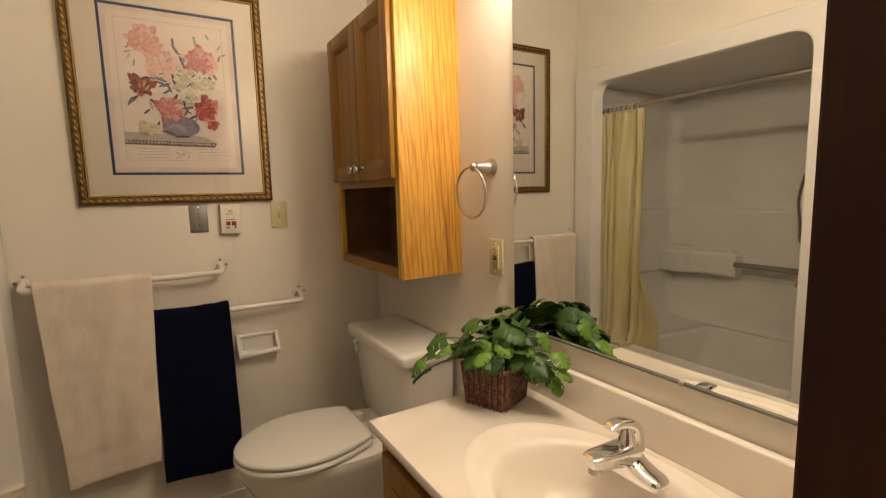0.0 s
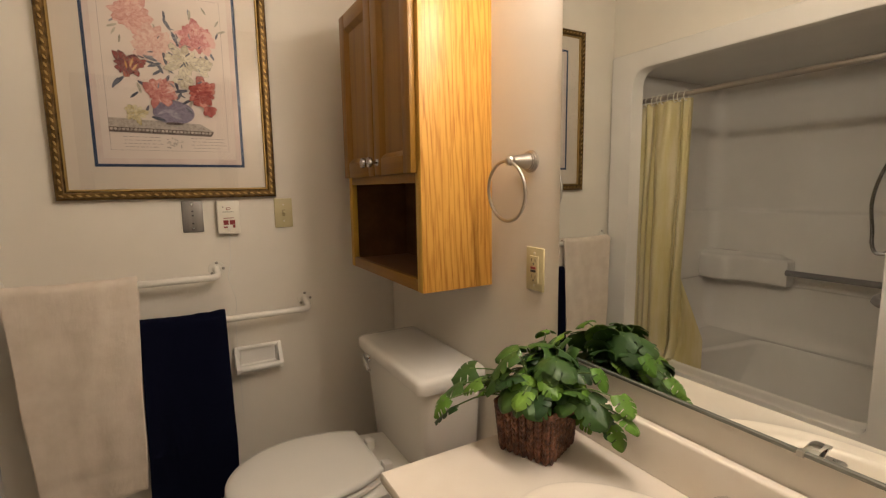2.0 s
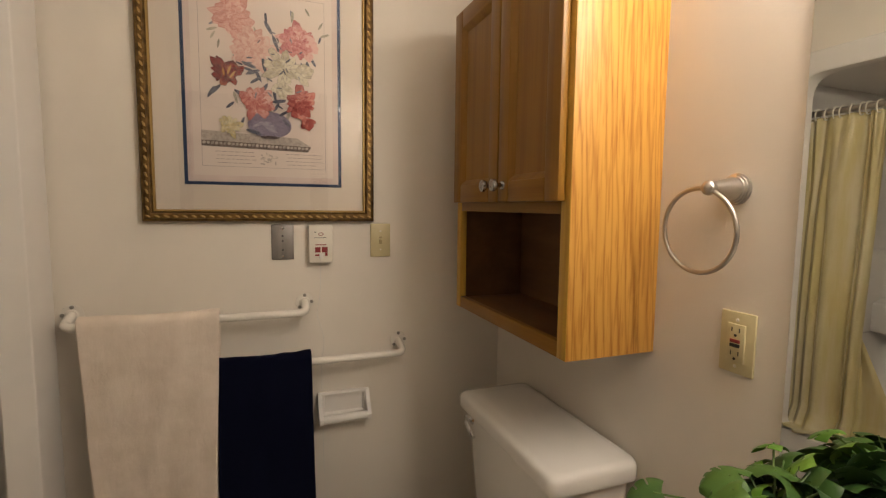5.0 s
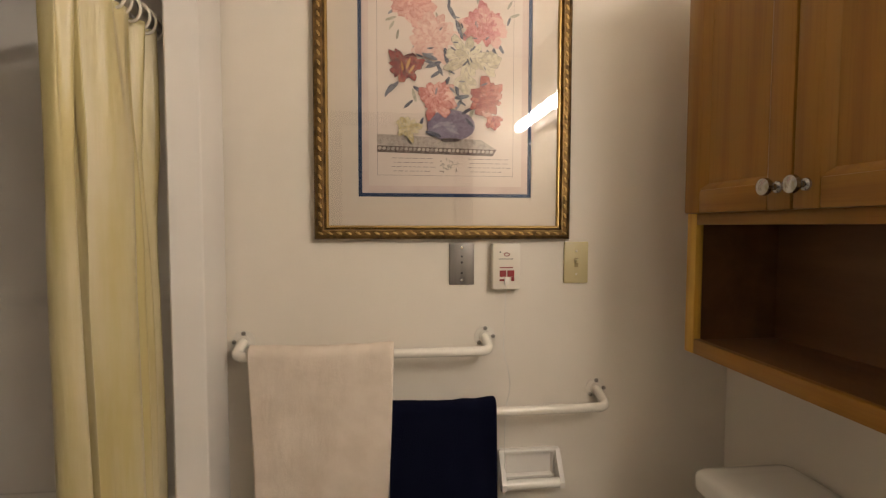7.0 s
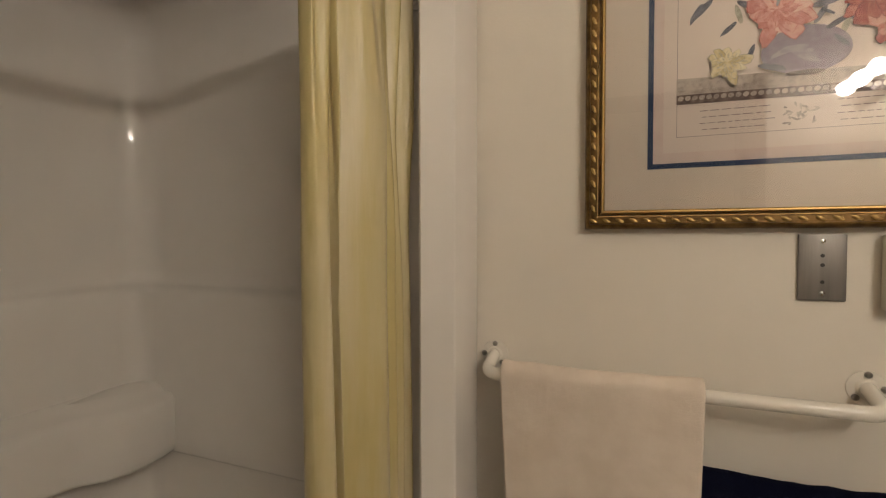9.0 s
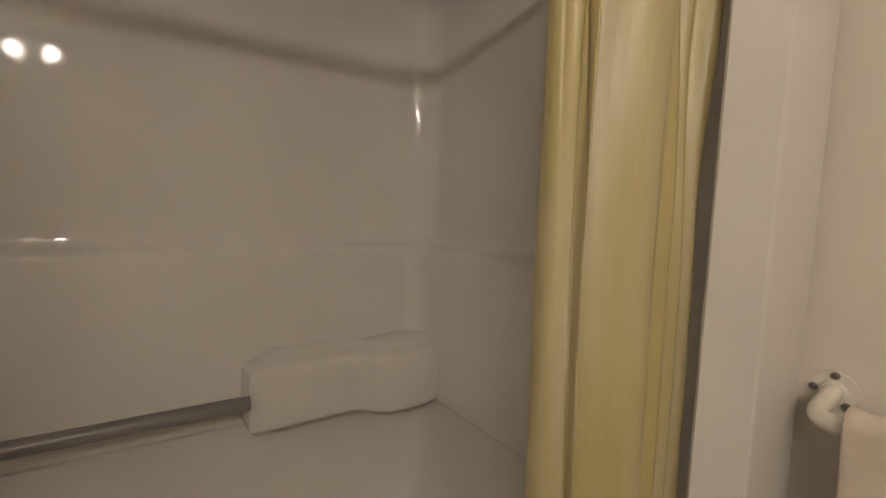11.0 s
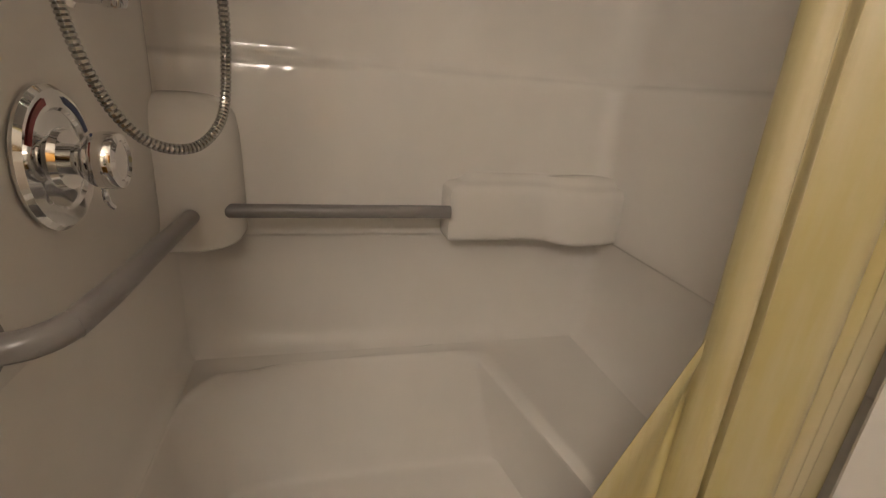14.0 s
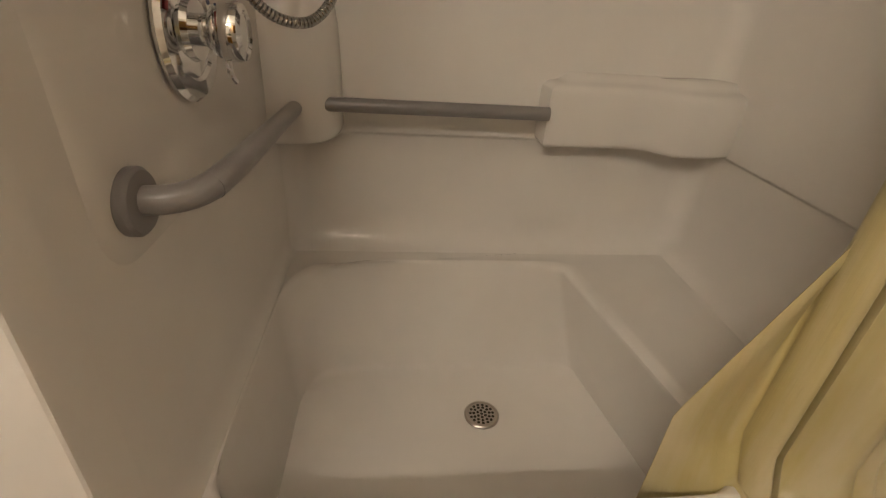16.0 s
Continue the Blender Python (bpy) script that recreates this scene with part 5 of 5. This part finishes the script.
# ---- wall cabinet ----
def wall_cabinet():
    x0, y0, y1, z0, z1 = -0.225, -0.728, -0.147, 1.041, 1.925
    t = thing("wall_cabinet", (-0.11, -0.45, z0), "honey oak wall cabinet with two closed doors and an open shelf", "wall cabinet")
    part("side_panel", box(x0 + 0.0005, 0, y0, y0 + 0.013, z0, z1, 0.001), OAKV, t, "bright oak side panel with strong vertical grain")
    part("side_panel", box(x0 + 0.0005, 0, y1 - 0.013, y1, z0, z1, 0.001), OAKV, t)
    # recess panels are coloured dark in place of shade
    part("bottom_panel", box(x0 + 0.018, 0, y0 + 0.0135, y1 - 0.0135, z0 + 0.012, z0 + 0.028), OAKIN_SHADE, t)
    part("shelf", box(x0 + 0.018, -0.007, y0 + 0.0135, y1 - 0.0135, 1.350, 1.365), OAKIN_SHADE, t)
    part("top_panel", box(x0 + 0.018, 0, y0 + 0.0135, y1 - 0.0135, z1 - 0.016, z1), OAKH_SHADE, t)
    part("back_panel", box(-0.006, -0.0005, y0 + 0.0135, y1 - 0.0135, z0 + 0.0285, z1 - 0.0165), OAKIN_SHADE, t, "inner back of the open shelf, coloured dark for the shade there")
    # added thin dark sheets stand in for shade on the side panels
    part("inner_shade_sheet", box(x0 + 0.0185, -0.0065, y0 + 0.0133, y0 + 0.0165, z0 + 0.0285, 1.3495), OAKIN_SHADE, t, "thin sheet coloured dark for the shade inside the open shelf")
    part("inner_shade_sheet", box(x0 + 0.0185, -0.0065, y1 - 0.0165, y1 - 0.0133, z0 + 0.0285, 1.3495), OAKIN_SHADE, t, "thin sheet coloured dark for the shade inside the open shelf")
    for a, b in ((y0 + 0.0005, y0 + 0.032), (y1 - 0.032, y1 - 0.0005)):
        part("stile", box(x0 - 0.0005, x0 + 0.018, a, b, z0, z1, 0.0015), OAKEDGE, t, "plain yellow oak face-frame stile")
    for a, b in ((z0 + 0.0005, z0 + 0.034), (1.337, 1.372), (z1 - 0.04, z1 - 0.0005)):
        part("rail", box(x0, x0 + 0.0175, y0 + 0.0323, y1 - 0.0323, a, b, 0.0012), OAKH_SHADE, t)
    # doors use the darker oak, so the front's shade sits in their colour
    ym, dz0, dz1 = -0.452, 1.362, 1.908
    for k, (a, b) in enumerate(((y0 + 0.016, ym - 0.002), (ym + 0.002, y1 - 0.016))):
        d = part("door", box(x0 - 0.007, x0 - 0.002, a + 0.045, b - 0.045, dz0 + 0.045, dz1 - 0.045), OAKD_SHADE, t)
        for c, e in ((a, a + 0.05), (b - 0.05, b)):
            part("door_stile", box(x0 - 0.0205, x0 - 0.0015, c, e, dz0, dz1, 0.0035), OAKD_SHADE, d)
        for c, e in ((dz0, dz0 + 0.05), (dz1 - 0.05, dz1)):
            part("door_rail", box(x0 - 0.0203, x0 - 0.0015, a + 0.0503, b - 0.0503, c, e, 0.0035), OAKH_SHADE, d)
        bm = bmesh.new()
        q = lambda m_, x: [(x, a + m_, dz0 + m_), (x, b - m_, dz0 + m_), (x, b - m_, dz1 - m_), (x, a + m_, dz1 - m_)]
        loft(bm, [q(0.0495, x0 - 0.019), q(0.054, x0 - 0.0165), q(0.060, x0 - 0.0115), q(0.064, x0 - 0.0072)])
        part("panel_moulding", bm, OAKD_SHADE, d)
        bm = bmesh.new()
        ky = ym - 0.028 if k == 0 else ym + 0.028
        lathe(bm, [(0.011, 0), (0.010, 0.003), (0.0055, 0.006), (0.0055, 0.014), (0.013, 0.019), (0.0155, 0.024), (0.0145, 0.030), (0.008, 0.033), (0, 0.034)], (x0 - 0.0205, ky, dz0 + 0.040), (-1, 0, 0), 24)
        part("door_knob", bm, HOSEM, d, "round grey metal knob")


wall_cabinet()


# ---- toilet ----
def toilet():
    yc, yt = -0.480, -0.463
    t = thing("toilet", (-0.35, yc, 0), "white ceramic toilet with closed lid and side flush lever", "toilet")

    def slab(x0, x1, y0, y1, z, r):
        return [(x, y, z) for x, y in rounded([(x0, y0), (x0, y1), (x1, y1), (x1, y0)], r, 6)]

    bm = bmesh.new()
    loft(bm, [slab(-0.190, -0.02, yt - 0.205, yt + 0.205, 0.40, 0.035), slab(-0.200, -0.018, yt - 0.218, yt + 0.218, 0.43, 0.04), slab(-0.210, -0.016, yt - 0.234, yt + 0.234, 0.60, 0.04), slab(-0.217, -0.014, yt - 0.243, yt + 0.243, 0.742, 0.04)], cap_first=True, cap_last=True)
    part("tank", bm, PORCELAIN, t)
    bm = bmesh.new()
    lid = lambda g, z: slab(-0.240 + g, -0.008 - g * 0.3, yt - 0.258 + g, yt + 0.258 - g, z, 0.028)
    loft(bm, [lid(0.012, 0.742), lid(0.002, 0.745), lid(0.0, 0.752), lid(0.0, 0.775), lid(0.003, 0.783), lid(0.009, 0.7875), lid(0.022, 0.789), lid(0.034, 0.7885), lid(0.042, 0.7895), lid(0.06, 0.790)], cap_first=True, cap_last=True)
    part("tank_lid", bm, PORCELAIN, t)
    bm = bmesh.new()
    lathe(bm, [(0.019, -0.006), (0.019, 0.004), (0.016, 0.009), (0.009, 0.014)], (-0.215, yt + 0.208, 0.715), (-1, 0, 0))
    tube(bm, [(-0.229, yt + 0.216, 0.718), (-0.234, yt + 0.195, 0.712), (-0.238, yt + 0.155, 0.699), (-0.239, yt + 0.138, 0.693)], [0.007, 0.010, 0.010, 0.006], 12)
    part("flush_lever", bm, CHROME, t, "chrome flush lever")

    def egg(x0, x1, w, z, n=48, sq=0.86):
        out = []
        for k in range(n):
            a = 2 * math.pi * k / n
            cx, hx = (x0 + x1) / 2, (x1 - x0) / 2
            c, s = math.cos(a), math.sin(a)
            wide = w * (1.0 - 0.16 * max(0, -c) ** 1.2)
            px = cx + hx * (abs(c) ** sq) * (1 if c > 0 else -1)
            if c > 0:
                wide *= 1 - 0.30 * c**3
            out.append((px, yc + wide * s, z))
        return out

    bm = bmesh.new()
    loft(bm, [egg(-0.62, -0.12, 0.105, 0.0), egg(-0.61, -0.11, 0.10, 0.05), egg(-0.58, -0.09, 0.095, 0.15), egg(-0.60, -0.08, 0.115, 0.24), egg(-0.68, -0.06, 0.155, 0.34), egg(-0.715, -0.045, 0.176, 0.41), egg(-0.725, -0.04, 0.182, 0.435), egg(-0.723, -0.04, 0.180, 0.452), egg(-0.71, -0.05, 0.17, 0.456)], cap_first=True, cap_last=True)
    part("bowl", bm, PORCELAIN, t, angle=60)

    def lidloop(g, z):
        n, out = 40, []
        for k in range(n + 1):
            a = math.pi * (0.5 + k / n)
            out.append((-0.50 + 0.230 * math.cos(a), yc + 0.186 * math.sin(a)))
        half = [(-0.45, 0.182), (-0.39, 0.168), (-0.335, 0.146), (-0.312, 0.134), (-0.304, 0.126)]
        out = out + [(x, yc - w) for x, w in half] + [(-0.303, yc)] + [(x, yc + w) for x, w in half[::-1]]
        return [(-0.50 + (x + 0.50) * (1 - g / 0.21), yc + (y - yc) * (1 - g / 0.18), z) for x, y in out]

    bm = bmesh.new()
    loft(bm, [lidloop(0.006, 0.460), lidloop(0.0, 0.465), lidloop(0.0, 0.474), lidloop(0.004, 0.479), lidloop(0.02, 0.480)], cap_first=True, cap_last=True)
    part("seat_ring", bm, SEATP, t, angle=50)
    bm = bmesh.new()
    loft(bm, [lidloop(0.008, 0.482), lidloop(0.002, 0.486), lidloop(0.002, 0.496), lidloop(0.006, 0.5015), lidloop(0.020, 0.504), lidloop(0.07, 0.506), lidloop(0.13, 0.507)], cap_first=True, cap_last=True)
    part("seat_lid", bm, SEATP, t, angle=65)
    for y in (yc - 0.075, yc + 0.075):
        part("seat_hinge", box(-0.292, -0.262, y - 0.018, y + 0.018, 0.452, 0.486, 0.006), SEATP, t)


toilet()


# ---- plant ----
def plant():
    bx, by, bz = -0.1415, -1.091, 0.766
    b = thing("wicker_basket", (bx, by, bz), "dark brown woven square basket holding a plant on the vanity", "basket")
    rot = Euler((0, 0, radians(22))).to_matrix()
    bm = bmesh.new()
    solid(bm, -0.055, 0.055, -0.055, 0.055, 0.002, 0.10)
    for v in bm.verts:
        s = 1 + 0.14 * v.co.z / 0.1
        v.co = Vector((bx, by, bz)) + rot @ Vector((v.co.x * s, v.co.y * s, v.co.z))
    part("basket_core", bm, DARKWOOD, b)
    for side in range(4):
        bm = bmesh.new()
        sr = Euler((0, 0, radians(90 * side))).to_matrix()
        cols = 7
        for c in range(cols):
            for r in range(9):
                z = 0.007 + r * 0.0118
                s = 1 + 0.14 * z / 0.1
                w = 0.114 * s / cols
                for tilt in (-1, 1):
                    m = Matrix.LocRotScale(Vector((bx, by, bz)) + rot @ sr @ Vector(((c + 0.5 - cols / 2) * w + tilt * w * 0.22, -0.0575 * s - 0.001, z)), (rot @ sr @ Euler((0, radians(tilt * 20), 0)).to_matrix()).to_quaternion(), (0.0041, 0.0042, 0.0112))
                    bmesh.ops.create_icosphere(bm, subdivisions=1, radius=1.0, matrix=m)
        part("weave_panel", bm, WICKER, b)
    bm = bmesh.new()
    k = 0.0575 * 1.14
    rim = [Vector((bx, by, bz)) + rot @ Vector((x, y, 0.105)) for x, y in rounded([(-k, -k), (k, -k), (k, k), (-k, k)], 0.01, 3)]
    tube(bm, rim + [rim[0]], 0.0055, 10, caps=False)
    part("basket_rim", bm, WICKER, b)

    p = thing("potted_plant", (bx, by, bz + 0.08), "artificial split-leaf plant with dark and light green leaves in the basket", "plant")
    rnd = random.Random(11)

    def leaf(bm, base, d, size, roll, droop):
        """A broad heart-shaped leaf, cut into lobes by slits that reach half-way to the rib."""
        d = d.normalized()
        side = d.cross(Vector((0, 0, 1)))
        side = side.normalized() if side.length > 0.1 else Vector((1, 0, 0))
        side = Matrix.Rotation(roll, 3, d) @ side
        up = side.cross(d)
        n, slits = 26, [rnd.uniform(0.24, 0.32), rnd.uniform(0.46, 0.56), rnd.uniform(0.66, 0.74)][: rnd.choice((2, 2, 3))]

        def point(u, v, s):
            wide = 0.66 * math.sin(math.pi * min(1, 0.10 + 0.90 * u) ** 0.72) ** 0.72 * (1 - 0.22 * u)
            back = 0.13 * max(0.0, 1 - u * 5) * v
            uu = u + 0.16 * v * math.sin(math.pi * u) - back
            p = base + d * size * uu + side * (s * wide * v * size)
            return p + up * size * (0.10 * v - 0.26 * v * v) - Vector((0, 0, 1)) * droop * size * uu * abs(uu)

        cols = (0.0, 0.24, 0.46, 0.74, 0.93, 1.0)
        for s in (-1, 1):
            grid = []
            for k in range(n + 1):
                u = k / n
                near = min(abs(u - c) for c in slits)
                edge = 1.0 - 0.10 * max(0.0, 1 - near / 0.07)
                grid.append([bm.verts.new(point(u, v * (edge if v > 0.5 else 1), s)) for v in cols])
            for k in range(n):
                m_ = (k + 0.5) / n
                for c in range(len(cols) - 1):
                    if c >= 2 and min(abs(m_ - q) for q in slits) < 0.004 + 0.008 * (c - 1):
                        continue
                    quad = (grid[k][c], grid[k][c + 1], grid[k + 1][c + 1], grid[k + 1][c])
                    bm.faces.new(quad if s > 0 else quad[::-1])
        bmesh.ops.remove_doubles(bm, verts=bm.verts, dist=0.00002)
        loose = [v for v in bm.verts if not v.link_faces]
        bmesh.ops.delete(bm, geom=loose, context="VERTS")

    stems = bmesh.new()
    root = Vector((bx, by, bz + 0.10))
    shoots = []
    for k in range(28):
        a = rnd.uniform(0, 2 * math.pi)
        reach = rnd.uniform(0.02, 0.100)
        z = rnd.uniform(0.035, 0.112) - 0.16 * reach
        shoots.append((Vector((0.9 * reach * math.cos(a), 1.0 * reach * math.sin(a), z)), rnd.random() < 0.2))
    shoots += [(Vector(v), b_) for v, b_ in (
        ((0.075, 0.055, 0.120), True), ((0.080, 0.015, 0.118), True), ((0.070, 0.000, 0.105), False), ((0.085, 0.045, 0.095), False), ((0.06, 0.07, 0.085), True), ((0.04, 0.05, 0.07), False),
        ((-0.185, 0.085, 0.000), True), ((-0.165, 0.09, -0.025), False), ((-0.135, 0.10, 0.020), False), ((-0.10, 0.11, 0.045), False), ((-0.11, 0.07, 0.030), True), ((-0.07, 0.09, 0.03), False),
        ((0.06, -0.175, 0.045), True), ((0.06, -0.180, 0.012), True), ((0.055, -0.165, -0.020), True), ((0.045, -0.135, 0.005), False), ((0.065, -0.115, 0.075), True), ((0.03, -0.12, 0.025), False), ((0.035, -0.09, -0.020), True), ((0.05, -0.10, 0.02), False), ((0.02, -0.085, 0.04), False),
        ((-0.045, -0.055, 0.025), False), ((-0.06, -0.03, 0.03), False), ((-0.02, -0.06, 0.055), True), ((-0.05, 0.0, 0.055), True), ((0.0, -0.03, 0.085), False), ((0.03, 0.0, 0.095), False), ((0.01, 0.03, 0.08), True), ((0.05, -0.07, 0.07), False))]
    for tip, bright in shoots:
        end = root + tip + Vector((0, 0, 0.012))
        end.x = min(end.x, -0.04)
        mid = root.lerp(end, 0.55) + Vector((0, 0, 0.025))
        tube(stems, curve([root + tip * 0.1, mid, end], 5), 0.0016, 6)
        d = Vector((tip.x, tip.y, 0.01)).normalized() + Vector((rnd.uniform(-0.4, 0.4), rnd.uniform(-0.4, 0.4), rnd.uniform(-0.75, -0.05)))
        if end.x > -0.09:
            d.x = min(d.x, -0.15)
        size = rnd.uniform(0.042, 0.058) * (0.78 if bright else 1.05)
        picks = [(end - d.normalized() * 0.012, d, size, bright, rnd.uniform(0.2, 0.6))]
        if rnd.random() < 0.6:
            d2 = Matrix.Rotation(rnd.choice((-1, 1)) * rnd.uniform(0.7, 1.4), 3, "Z") @ d
            if mid.x > -0.10:
                d2.x = min(d2.x, -0.1)
            picks.append((mid, d2, size * 0.85, bright and rnd.random() < 0.6, rnd.uniform(0.15, 0.5)))
        for where, way, sz, br, droop in picks:
            bm = bmesh.new()
            leaf(bm, where, way, sz, rnd.uniform(-0.5, 0.5), droop)
            for v in bm.verts:
                v.co.x = min(v.co.x, -0.012 if v.co.z > 0.89 else -0.028)
                v.co.z = max(v.co.z, 0.769)
                if -0.26 < v.co.x < -0.10 and -1.19 < v.co.y < -1.02:
                    v.co.z = max(v.co.z, 0.856 + 0.1 * abs(v.co.y + 1.105))
            part("leaf", bm, LEAFL if br else LEAF, p, "light green split leaf" if br else "dark green split leaf", angle=80)
    part("stem", stems, STEM, p)


plant()
